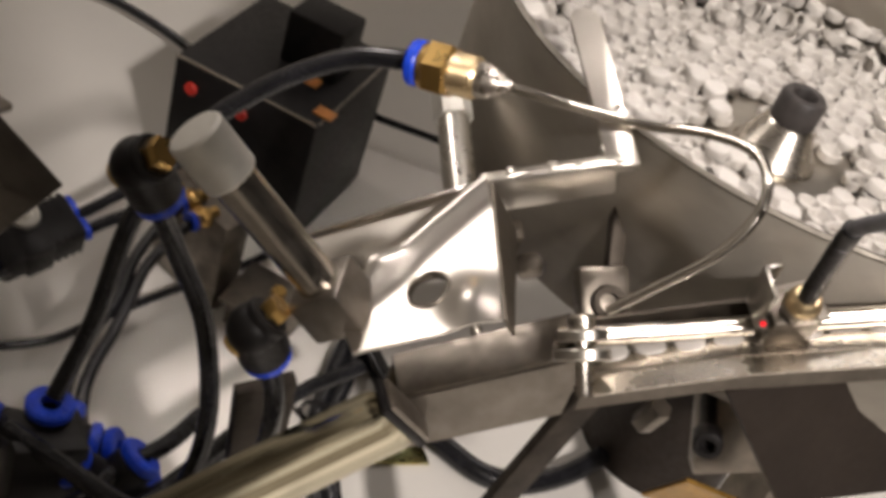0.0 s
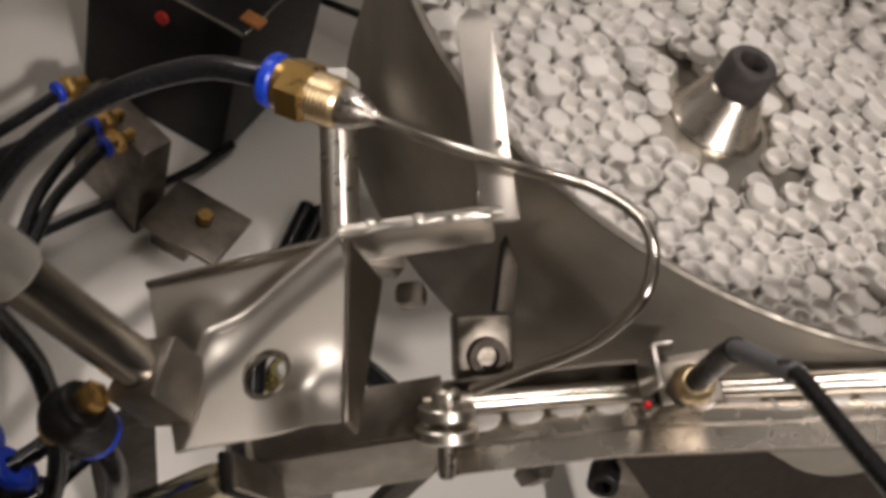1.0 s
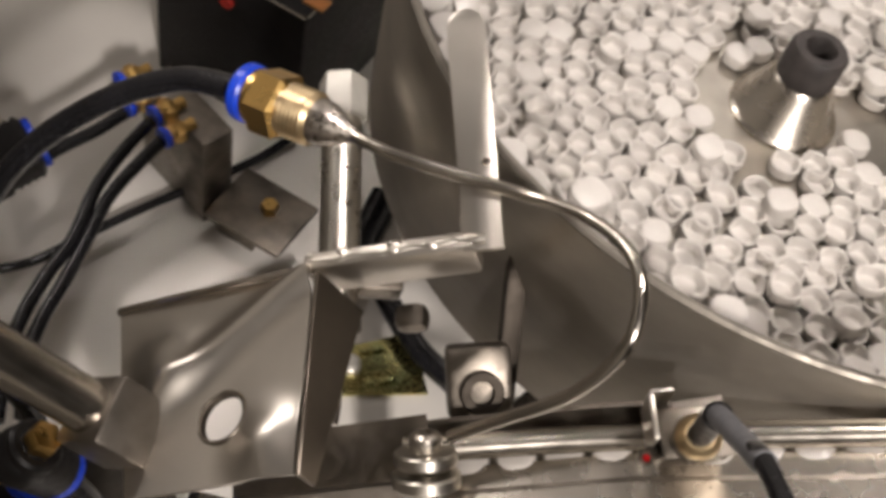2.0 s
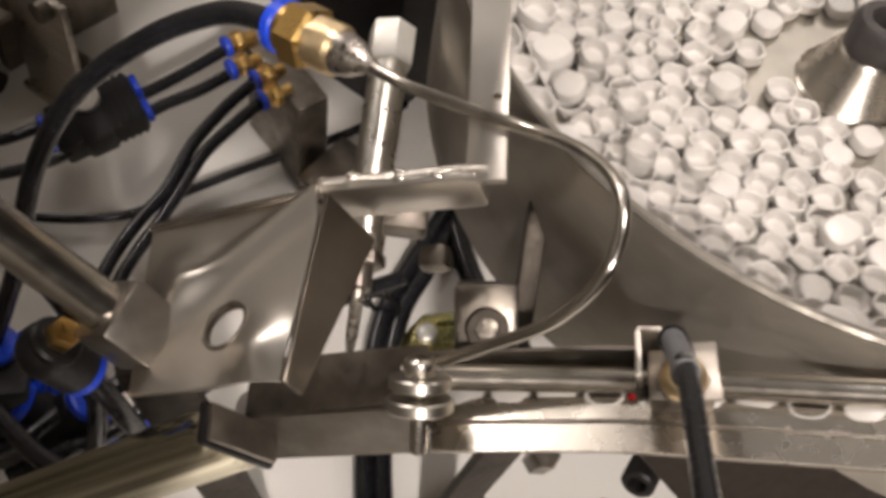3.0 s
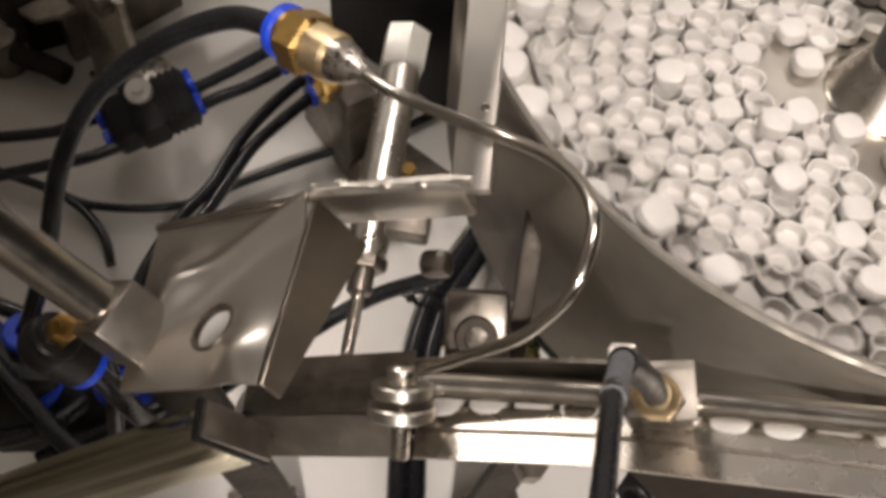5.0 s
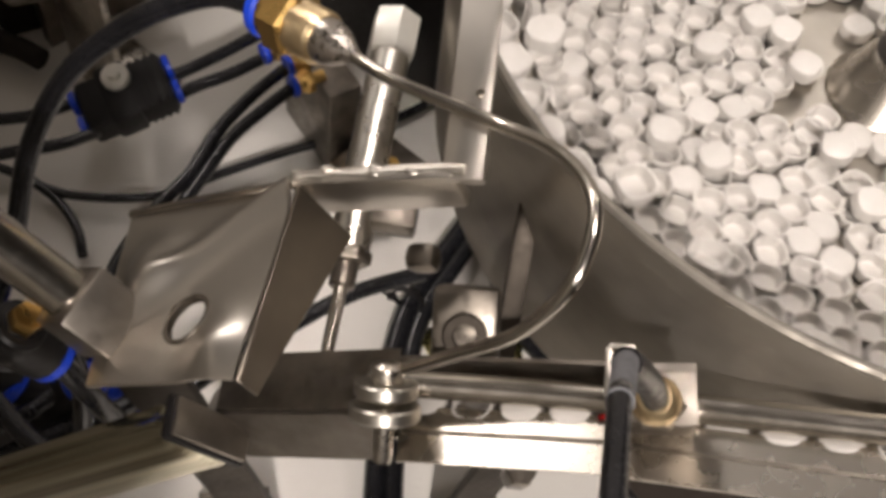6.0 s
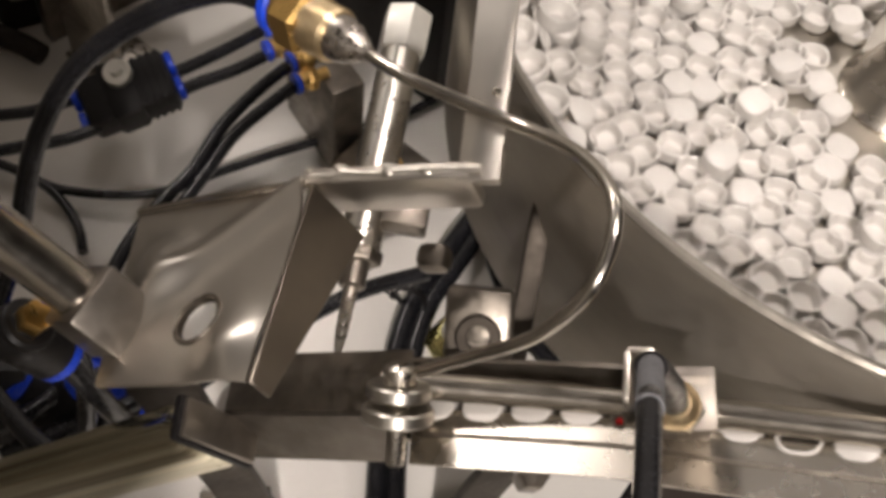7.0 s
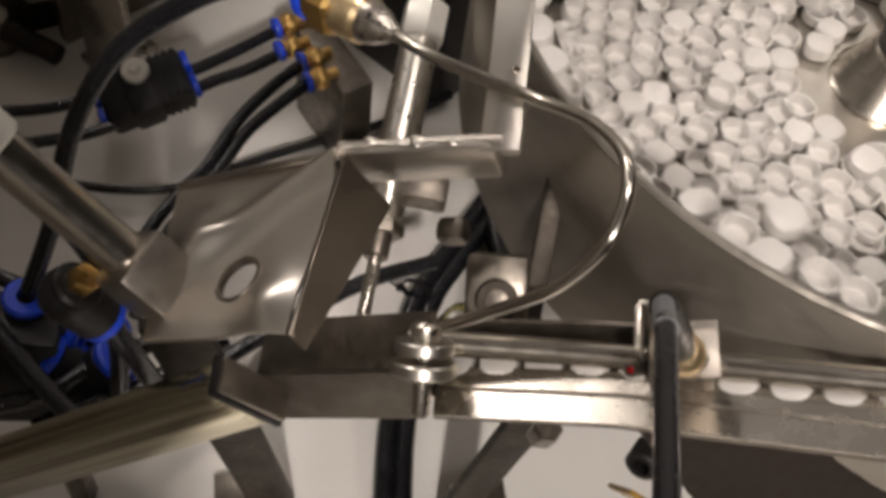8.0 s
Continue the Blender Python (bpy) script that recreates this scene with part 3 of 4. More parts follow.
def stop_cylinder():
    A, D = V(-0.0345, 0.2173, 0.3198), V(0.0729, 1.0, 0.2326).normalized()
    at = lambda y: A + D * ((y - A.y) / D.y)
    o = thing("stop_cylinder", at(0.25), "small polished steel air cylinder whose pin stops the caps", "air cylinder")
    bm = B()
    add_rod(bm, at(0.2180), at(0.2970), 0.0074, 40)
    part("barrel", bm, BARREL, o, "polished steel barrel")
    bm = B()
    add_hex(bm, at(0.2955), at(0.3130), 0.0094, 0.0008, (0.9, 0, 0.3))
    part("cap_nut", bm, NUT, o, "pale plated hexagon cap")
    bm = B()
    add_hex(bm, at(0.2150), at(0.2200), 0.0085)
    add_rod(bm, at(0.2060), at(0.2160), 0.0046, 24)
    part("gland_nut", bm, DULL, o, "dark gland nut")
    bm = B()
    add_box(bm, (0.016, 0.012, 0.010), basis(at(0.226) + V(0.014, 0.003, 0.008), D), 0.0015)
    add_box(bm, (0.012, 0.010, 0.010), basis(at(0.222) + V(0.026, -0.004, 0.002), D, (1, 0, 0.5)), 0.0035)
    part("port_block", bm, DULL, o)
    bm = B()
    add_lathe(bm, [(0, -0.0540), (0.0012, -0.0535), (0.0022, -0.047), (0.0024, -0.030), (0.0024, 0.020), (0, 0.020)], basis(at(0.214), D), 18)
    pin = mesh_object("pin", bm, STEEL)
    pin.parent = o
    pin.matrix_parent_inverse = Matrix.Translation(-o.location)
    tagged(pin, "thin steel stop pin")
    return o, pin, D


STOP, PIN, PIN_DIR = stop_cylinder()


def nozzle():
    a, b = V(-0.0668, 0.2655, 0.3862), V(-0.0367, 0.2404, 0.3963)
    ax = (b - a).normalized()
    L = (b - a).length
    o = thing("air_nozzle", a, "brass push-in air fitting with a bent steel blow tube", "air nozzle")
    m = basis(a, ax, (0, 0, 1))
    bm = B()
    add_lathe(bm, [(0.0046, -0.0012), (0.0088, -0.0012), (0.0096, -0.0002), (0.0096, 0.0026), (0.0088, 0.0036), (0.0046, 0.0036), (0.0046, -0.0012)], m, 40)
    part("release_ring", bm, BLUE, o, "blue plastic release ring")
    bm = B()
    add_lathe(bm, [(0.004, 0.0032), (0.0080, 0.0032), (0.0090, 0.0042), (0.0090, 0.0065)], m, 40)
    add_lathe(bm, [(0.0090, 0.006), (0.0112, 0.0072), (0.0112, 0.0160), (0.0096, 0.0175), (0, 0.0175)], m, 6)
    part("hexagon_body", bm, BRASS, o, "shiny brass hexagon body")
    bm = B()
    prof = [(0.0086, 0.016)]
    for k in range(7):
        z = 0.0165 + k * 0.0016
        prof += [(0.0084, z), (0.0089, z + 0.0007), (0.0084, z + 0.0015)]
    prof += [(0.0078, 0.0285), (0, 0.0285)]
    add_lathe(bm, prof, m, 32)
    part("thread", bm, THREAD, o, "worn brass thread")
    bm = B()
    add_lathe(bm, [(0, 0.0275), (0.0074, 0.0275), (0.0074, 0.0300), (0.0066, 0.0335), (0.0050, 0.0370), (0.0032, L - 0.0005), (0.0022, L + 0.002), (0, L + 0.002)], m, 28)
    part("solder_tip", bm, SOLDER, o, "silvery solder cone")
    bm = B()
    add_tube(bm, [(-0.0375, 0.2411, 0.3960), (-0.0310, 0.2345, 0.3985), (-0.0205, 0.2267, 0.4010), (0.0081, 0.2128, 0.4044), (0.0251, 0.1948, 0.4158), (0.0325, 0.1742, 0.4227),
                  (0.0292, 0.1562, 0.4163), (0.0183, 0.1497, 0.3986), (0.002, 0.1520, 0.3775), (-0.0101, 0.1538, 0.3630)], 0.0020, 16, 14)
    part("blow_tube", bm, TUBE, o, "thin bent steel tube")
    return o


nozzle()


def hose(pts, r, label, mat=HOSE, n=10):
    bm = B()
    add_tube(bm, pts, r, 16, n)
    return solid("air_hose", bm, mat, label, "hose", "air hoses")


hose([(-0.0650, 0.2640, 0.3868), (-0.0720, 0.2690, 0.3845), (-0.0900, 0.2803, 0.3745), (-0.1187, 0.2870, 0.3516), (-0.1475, 0.2813, 0.3250), (-0.1668, 0.2690, 0.2900), (-0.1790, 0.2520, 0.2450), (-0.1930, 0.2390, 0.2080)], 0.0043, "thick glossy black air hose bending down from the nozzle")


def elbow(at, out, down, brass_r=0.0052, group="air fittings"):
    """A black elbow with a brass foot and a blue ring."""
    at, out, down = V(at), V(out).normalized(), V(down).normalized()
    o = thing("elbow_fitting", at, "black push-in elbow fitting with brass base and blue ring", "air fitting", group)
    bm = B()
    bmesh.ops.create_uvsphere(bm, u_segments=20, v_segments=12, radius=0.0098, matrix=Matrix.Translation(at))
    add_rod(bm, at, at + down * 0.0165, 0.0096, 24, 0.001)
    add_rod(bm, at, at + out * 0.008, 0.0086, 24, 0.001)
    part("body", bm, BLACK, o)
    bm = B()
    add_hex(bm, at + out * 0.007, at + out * 0.0135, brass_r * 1.15)
    add_rod(bm, at - out * 0.0108, at - out * 0.008, brass_r, 16)
    part("base", bm, BRASS, o, "brass base")
    bm = B()
    add_lathe(bm, [(0.004, 0.0150), (0.0088, 0.0155), (0.0092, 0.0165), (0.0092, 0.0195), (0.0078, 0.0205), (0.0042, 0.0205), (0.004, 0.0150)], basis(at, down, out), 28)
    part("release_ring", bm, BLUE, o, "blue plastic ring")
    return o


def long_cylinder():
    e, b = V(-0.1610, 0.1840, 0.4040), V(-0.1030, 0.1690, 0.3440)
    ax = (b - e).normalized()
    o = thing("pneumatic_cylinder", e, "slim aluminium pneumatic cylinder with square ends", "air cylinder")
    side = V(0.3, 0.9, 0.2)
    L = (b - e).length
    m = basis(e, ax, side)
    bm = B()
    add_lathe(bm, rod_profile(0.0078, 0.010, L - 0.010), m, 40)
    part("barrel", bm, TUBE, o, "brushed steel barrel")
    bm = B()
    add_lathe(bm, [(0, 0), (0.0088, 0), (0.0098, 0.001), (0.0098, 0.019), (0.0090, 0.020), (0, 0.020)], m, 40)
    part("end_cap", bm, NUT, o, "pale round end cap")
    bm = B()
    add_box(bm, (0.021, 0.021, 0.020), m @ pose(0, 0, L - 0.004), 0.0012)
    part("end_block", bm, WORN, o, "square aluminium end block")
    bm = B()
    add_rod(bm, e + ax * (L + 0.004), e + ax * (L + 0.016), 0.005, 20)
    part("piston_rod", bm, POLISHED, o)
    return o


long_cylinder()
elbow((-0.1740, 0.2000, 0.3760), (0.55, -0.35, 0.75), (0.45, 0.15, -0.88))
elbow((-0.1322, 0.1657, 0.3351), (0.55, 0.10, 0.75), (0.40, 0.15, -0.9), 0.0046)
hose([(-0.1660, 0.2040, 0.3560), (-0.156, 0.208, 0.330), (-0.140, 0.205, 0.290), (-0.135, 0.190, 0.240), (-0.150, 0.185, 0.180), (-0.178, 0.20, 0.120)], 0.0040, "black air hose hanging from the cylinder's elbow fitting")
hose([(-0.1240, 0.1685, 0.3175), (-0.116, 0.169, 0.285), (-0.116, 0.180, 0.230), (-0.140, 0.195, 0.165), (-0.170, 0.215, 0.110)], 0.0040, "black air hose hanging from the lower elbow fitting")


# ---- sensor on the guide rod ----
def sensor():
    c = V(0.0530, 0.1470, 0.3800)
    o = thing("sensor_holder", c, "steel sensor holder clamped on the guide rod with a black cable", "sensor")
    xa = V(0.93, -0.08, 0.30).normalized()
    up = V(-0.28, -0.25, 0.93)
    m = basis(c, up, xa)
    bm = B()
    add_box(bm, (0.0190, 0.0150, 0.0240), m @ pose(0.0045, -0.0015, -0.0145), 0.0010)
    part("block", bm, DULL, o, "dull steel clamp block")
    bm = B()
    add_box(bm, (0.0018, 0.0130, 0.0250), m @ pose(-0.0075, 0.0015, -0.0010), 0.0006)
    add_box(bm, (0.0070, 0.0018, 0.0240), m @ pose(-0.0042, 0.0085, -0.0015), 0.0006)
    part("cheek_plate", bm, SATIN, o, "thin bent cheek plate")
    bm = B()
    add_box(bm, (0.0150, 0.0180, 0.0020), m @ pose(0.0078, -0.0010, -0.0030, -8, 0, 4), 0.0005)
    part("back_plate", bm, WORN, o, "bright square plate behind the ferrule")
    f = m @ pose(0.0048, -0.0045, -0.001)
    bm = B()
    add_lathe(bm, [(0, 0.0), (0.0072, 0.0), (0.0078, 0.0008), (0.0078, 0.0036), (0.0072, 0.0042), (0, 0.0042)], f, 6)
    part("lock_nut", bm, STEEL, o)
    bm = B()
    add_lathe(bm, [(0.0060, 0.0040), (0.0066, 0.0045), (0.0068, 0.0058), (0.0060, 0.0085), (0.0044, 0.0100), (0.0034, 0.0100), (0.0034, 0.0060), (0, 0.0060)], f, 28)
    part("ferrule", bm, THREAD, o, "worn yellowish steel ferrule")
    boot_end, sleeve_end, d = V(0.0373, 0.1242, 0.4344), V(0.0298, 0.1006, 0.4617), V(-0.153, -0.871, 0.467)
    foot = f @ V(0, 0, 0.004)
    bm = B()
    add_tube(bm, [foot, foot.lerp(boot_end, 0.35) + V(0.001, 0.001, 0), foot.lerp(boot_end, 0.75) + V(0.0006, 0.001, 0), boot_end], 0.0036, 14, 8)
    part("boot", bm, BLACK, o, "black rubber boot")
    bm = B()
    add_tube(bm, [foot.lerp(boot_end, 0.80), boot_end, boot_end.lerp(sleeve_end, 0.5), sleeve_end], 0.0028, 16, 8)
    part("sleeve", bm, GREYTUBE, o, "grey cable sleeve")
    bm = B()
    run = [boot_end.lerp(sleeve_end, 0.7), sleeve_end, sleeve_end + d * 0.03, sleeve_end + d * 0.07, sleeve_end + d * 0.10, V(0.012, -0.030, 0.508), V(0.014, -0.080, 0.455), V(0.030, -0.125, 0.26), V(0.045, -0.160, 0.006)]
    add_tube(bm, run, 0.0024, 14, 8)
    part("cable", bm, HOSE, o, "black sensor cable")
    # tube added round the red lens so its glow shows only from the left
    tip, way = V(0.0478, 0.1432, 0.3700), V(-0.60, -0.50, 0.62).normalized()
    bm = B()
    add_lathe(bm, [(0, -0.008), (0.0022, -0.008), (0.0022, 0.0066), (0.0012, 0.0066), (0.0012, 0.0), (0, 0.0)], basis(tip, way), 18)
    part("lens_shroud", bm, DULL, o, "short steel tube added to shroud the red lens")
    bm = B()
    add_lathe(bm, rod_profile(0.0011, 0.0001, 0.0006, 0.0001), basis(tip, way), 14)
    part("lens", bm, REDGLOW, o, "small glowing red sensor lens")
    return o


sensor()


# ---- support under the bowl edge ----
def support():
    o = thing("support_bar", (0.0235, 0.2, 0.0), "dull flat steel support bar with a clamped screw block", "bracket")
    a, b = V(0.0245, 0.2260, 0.3560), V(0.0215, 0.1720, 0.2950)
    m = basis((a + b) / 2, (a - b), (1, 0, 0))
    bm = B()
    add_box(bm, (0.0070, 0.0050, (a - b).length), m, 0.0006)
    part("bar", bm, DARK, o)
    bm = B()
    m = basis(V(0.0075, 0.1840, 0.3400), V(-0.15, -0.62, 0.77), (1, 0, 0.1))
    add_box(bm, (0.0210, 0.0240, 0.0110), m, 0.0020)
    part("screw_block", bm, DULL, o, "worn aluminium block")
    bm = B()
    add_lathe(bm, [(0, 0.0050), (0.0066, 0.0050), (0.0072, 0.0056), (0.0072, 0.0068), (0.0066, 0.0075), (0.0040, 0.0075), (0.0038, 0.0072), (0.0038, 0.0020), (0, 0.0020)], m @ pose(0.0005, -0.003, 0.0005), 28)
    part("socket_screw", bm, DARK, o, "dark socket head screw")
    # Dark disc put into the screw's recess in place of its shade.
    bm = B()
    add_lathe(bm, [(0, 0.0021), (0.0037, 0.0021), (0.0037, 0.0032), (0, 0.0032)], m @ pose(0.0005, -0.003, 0.0005), 6)
    part("socket_shade", bm, RUBBER, o, "dark disc painted as shade inside the hexagon socket")
    return o


support()


# ---- on the deck ----
def valve():
    at = V(-0.2121, 0.4691, 0.0900)
    o = thing("flow_control_valve", at, "black flow control valve with silver screw and blue rings", "air valve", "air fittings")
    ax = (V(-0.1714, 0.4920, 0.0900) - V(-0.2310, 0.4544, 0.0900)).normalized()
    up = V(0, -0.35, 0.94)
    m = basis(at, up, ax)
    bm = B()
    add_box(bm, (0.058, 0.034, 0.028), m @ pose(0.004, -0.004, 0), 0.004)
    add_box(bm, (0.020, 0.040, 0.030), m @ pose(0.000, -0.003, 0), 0.003)
    part("body", bm, BLACK, o, "ribbed black body")
    for k in range(4):
        bm = B()
        add_box(bm, (0.003, 0.034, 0.028), m @ pose(0.014 + 0.005 * k, -0.004, 0), 0.0008)
        part("rib", bm, BLACK, o)
    bm = B()
    add_lathe(bm, [(0, 0.012), (0.0085, 0.012), (0.009, 0.013), (0.009, 0.0185), (0.0082, 0.0195), (0.0040, 0.0195), (0.0036, 0.0250), (0, 0.0250)], m @ pose(0.003, 0.005, 0), 28)
    part("adjusting_screw", bm, NUT, o, "silver adjusting screw")
    for sx, dy in ((0.033, 0.005), (0.033, -0.013), (-0.026, 0.005), (-0.026, -0.013)):
        bm = B()
        add_lathe(bm, [(0.004, 0), (0.0078, 0.0), (0.0082, 0.001), (0.0082, 0.0034), (0.0072, 0.0042), (0.004, 0.0042), (0.004, 0)], m @ pose(sx, dy, 0.002, 0, 90 if sx > 0 else -90, 0), 24)
        part("release_ring", bm, BLUE, o, "blue plastic ring")
    return o


valve()


def brass_fitting(at, direction, r=0.0075):
    at, d = V(at), V(direction).normalized()
    o = thing("brass_fitting", at, "small brass push-in fitting with blue ring", "air fitting", "air fittings")
    m = basis(at, d, (0, 0, 1))
    bm = B()
    add_lathe(bm, [(0.003, 0), (r * 0.94, 0), (r, 0.001), (r, 0.0030), (r * 0.9, 0.004), (0.003, 0.004), (0.003, 0)], m, 24)
    part("release_ring", bm, BLUE, o, "blue plastic ring")
    bm = B()
    add_lathe(bm, [(0.002, 0.0035), (r * 0.9, 0.0035), (r * 0.9, 0.009), (0, 0.009)], m, 24)
    add_lathe(bm, [(0, 0.008), (r * 1.0, 0.008), (r * 1.12, 0.0092), (r * 1.12, 0.0140), (r, 0.0152), (0, 0.0152)], m, 6)
    add_lathe(bm, [(0.004, 0.015), (0.0042, 0.024), (0, 0.024)], m, 16)
    part("body", bm, BRASS, o, "brass body")
    return o


F1, F2, F3, F4 = V(-0.1340, 0.5389, 0.0900), V(-0.1285, 0.5178, 0.0900), V(-0.1117, 0.5099, 0.0900), V(-0.1051, 0.4921, 0.0900)
FD = (V(-0.1043, 0.5396, 0.0900) - V(-0.1291, 0.5215, 0.0900)).normalized()
for f in (F1, F2, F3, F4):
    brass_fitting(f, FD)


def manifold():
    c = V(-0.0902, 0.5244, 0.0800)
    o = thing("valve_manifold", c, "steel valve manifold block on the deck", "manifold")
    bm = B()
    add_box(bm, (0.024, 0.070, 0.085), basis(c + V(0, 0, -0.035), (0, 0, 1), FD), 0.001)
    part("block", bm, DULL, o, "dark steel manifold block")
    bm = B()
    add_box(bm, (0.060, 0.050, 0.004), basis(V(c.x + 0.05, c.y - 0.05, 0.035), (0, 0, 1), (0.8, -0.6, 0)), 0.0008)
    part("tab_plate", bm, DULL, o, "dark tab plate")
    bm = B()
    add_hex(bm, V(c.x + 0.055, c.y - 0.05, 0.037), V(c.x + 0.055, c.y - 0.05, 0.045), 0.006)
    part("tab_bolt", bm, BRASS, o)
    bm = B()
    add_box(bm, (0.030, 0.026, 0.033), basis(V(c.x + 0.04, c.y - 0.04, 0.0166), (0, 0, 1), (0.8, -0.6, 0)), 0.001)
    part("foot", bm, DULL, o)
    return o


manifold()
hose([(-0.1842, 0.4888, 0.0900), (-0.1711, 0.4998, 0.0900), (-0.1530, 0.5168, 0.0900), (-0.1347, 0.5354, 0.0900)], 0.0042, "black air hose between the valve and the brass fitting")
hose([(-0.1772, 0.4736, 0.0900), (-0.1653, 0.4841, 0.0900), (-0.1457, 0.4979, 0.0900), (-0.1290, 0.5131, 0.0900)], 0.0042, "black air hose between the valve and the brass fitting")
hose([(-0.1120, 0.5067, 0.0900), (-0.1269, 0.4848, 0.0900), (-0.1437, 0.4518, 0.0900), (-0.1548, 0.4143, 0.0900), (-0.1675, 0.3897, 0.0900), (-0.1788, 0.3619, 0.0900), (-0.1854, 0.3319, 0.0900), (-0.1866, 0.2965, 0.0900)], 0.0042, "black air hose running down from the brass fitting")
hose([(-0.1059, 0.4917, 0.0880), (-0.1178, 0.4753, 0.0880), (-0.1356, 0.4475, 0.0880), (-0.1465, 0.4172, 0.0880), (-0.1569, 0.3884, 0.0880), (-0.1684, 0.3606, 0.0880), (-0.1746, 0.3348, 0.0880), (-0.1746, 0.2993, 0.0880)], 0.0042, "black air hose running down from the brass fitting")
hose([(-0.2336, 0.4682, 0.0850), (-0.2575, 0.4518, 0.0850), (-0.2777, 0.4439, 0.0850), (-0.3089, 0.4366, 0.0850)], 0.0040, "black air hose leaving the flow control valve")
hose([(-0.2196, 0.4422, 0.0850), (-0.2401, 0.4287, 0.0850), (-0.2666, 0.4184, 0.0850), (-0.2989, 0.4052, 0.0850)], 0.0040, "black air hose leaving the flow control valve")
hose([(-0.3400, 0.4666, 0.0120), (-0.2954, 0.4541, 0.0120), (-0.2555, 0.4414, 0.0120), (-0.1965, 0.4475, 0.0120), (-0.1529, 0.4742, 0.0120), (-0.1153, 0.4972, 0.0120), (-0.0762, 0.5182, 0.0120), (-0.0362, 0.5426, 0.0120), (-0.0037, 0.5696, 0.0120)], 0.0034, "thin black air hose lying across the deck")
hose([(-0.2822, 0.4507, 0.0120), (-0.2575, 0.4337, 0.0120), (-0.2404, 0.4139, 0.0120), (-0.2313, 0.3938, 0.0120)], 0.0034, "thin black air hose with a metal end")
hose([(-0.0175, 0.2087, 0.0085), (-0.0206, 0.2493, 0.0085), (-0.0220, 0.2855, 0.0085), (-0.0203, 0.3405, 0.0085), (-0.0129, 0.3837, 0.0085), (0.0039, 0.4219, 0.0085), (0.0262, 0.4680, 0.0085), (0.0482, 0.5118, 0.0085)], 0.0065, "thick black cable lying on the deck")
hose([(-0.0062, 0.2099, 0.0085), (-0.0096, 0.2505, 0.0085), (-0.0110, 0.2867, 0.0085), (-0.0088, 0.3419, 0.0085), (-0.0015, 0.3830, 0.0085), (0.0146, 0.4187, 0.0085), (0.0364, 0.4645, 0.0085), (0.0587, 0.5081, 0.0085)], 0.0065, "thick black cable lying on the deck")
hose([(0.0352, 0.4563, 0.0090), (0.0451, 0.4198, 0.0090), (0.0620, 0.3800, 0.0090), (0.0800, 0.3570, 0.0090), (0.1010, 0.3350, 0.0090), (0.1290, 0.3260, 0.0090), (0.1670, 0.3330, 0.0090), (0.2020, 0.3490, 0.0090)], 0.0082, "black cable passing behind the bowl support")
hose([(0.0077, 0.7889, 0.0200), (-0.0376, 0.7667, 0.0200), (-0.0964, 0.8392, 0.0200), (-0.1483, 0.8873, 0.0200), (-0.2010, 0.9154, 0.0200)], 0.0046, "black air hose running over the deck")
hose([(0.0345, 0.7568, 0.0300), (0.0845, 0.7253, 0.0300), (0.1457, 0.6957, 0.0300), (0.2057, 0.6617, 0.0300)], 0.0036, "thin black air hose behind the cylinder")

hose([(-0.2122, 0.2274, 0.2000), (-0.1883, 0.2070, 0.2000), (-0.1654, 0.1875, 0.2000), (-0.1454, 0.1764, 0.2000)], 0.0045, "black air hose in the nest of fittings")
hose([(-0.2037, 0.1925, 0.1800), (-0.1831, 0.2008, 0.1800), (-0.1643, 0.2180, 0.1800), (-0.1414, 0.2332, 0.1800), (-0.1237, 0.2513, 0.1800)], 0.0045, "black air hose in the nest of fittings")
hose([(-0.1842, 0.1883, 0.1700), (-0.1646, 0.2023, 0.1700), (-0.1436, 0.2139, 0.1700), (-0.1233, 0.2318, 0.1700), (-0.1069, 0.2466, 0.1700)], 0.0045, "black air hose in the nest of fittings")
hose([(-0.2411, 0.2808, 0.1500), (-0.2120, 0.2709, 0.1500), (-0.1872, 0.2539, 0.1500), (-0.1616, 0.2312, 0.1500)], 0.0045, "black air hose in the nest of fittings")
hose([(-0.0059, 0.3533, 0.1000), (-0.0451, 0.3341, 0.1000), (-0.0826, 0.3039, 0.1000), (-0.1200, 0.2691, 0.1000), (-0.1419, 0.2410, 0.1000)], 0.0048, "black air hose passing under the cylinder")


def port_block():
    c = V(-0.1979, 0.2220, 0.1700)
    o = thing("port_block", c, "black plastic port block among the hoses", "air fitting")
    bm = B()
    add_box(bm, (0.034, 0.030, 0.060), basis(c, (0.1, 0.2, 0.97), (1, 0.2, 0)), 0.004)
    part("body", bm, BLACK, o)
    bm = B()
    add_box(bm, (0.012, 0.012, 0.15), pose(c.x, c.y, 0.075), 0.001)
    part("stem", bm, DULL, o)


port_block()


def zip_tie():
    bm = B()
    p = V(-0.0134, 0.3868, 0.0120)
    add_lathe(bm, [(0.0105, -0.0018), (0.0118, -0.0018), (0.0118, 0.0018), (0.0105, 0.0018), (0.0105, -0.0018)], basis(p, (0.35, 0.94, 0)), 24)
    add_box(bm, (0.004, 0.005, 0.004), basis(p + V(-0.012, 0, 0.002), (0.35, 0.94, 0)), 0.0005)
    add_rod(bm, p + V(-0.013, 0, 0.002), p + V(-0.020, 0.002, 0.006), 0.0009, 8)
    solid("cable_tie", bm, BLACK, "black cable tie round two black cables", "cable tie")


zip_tie()


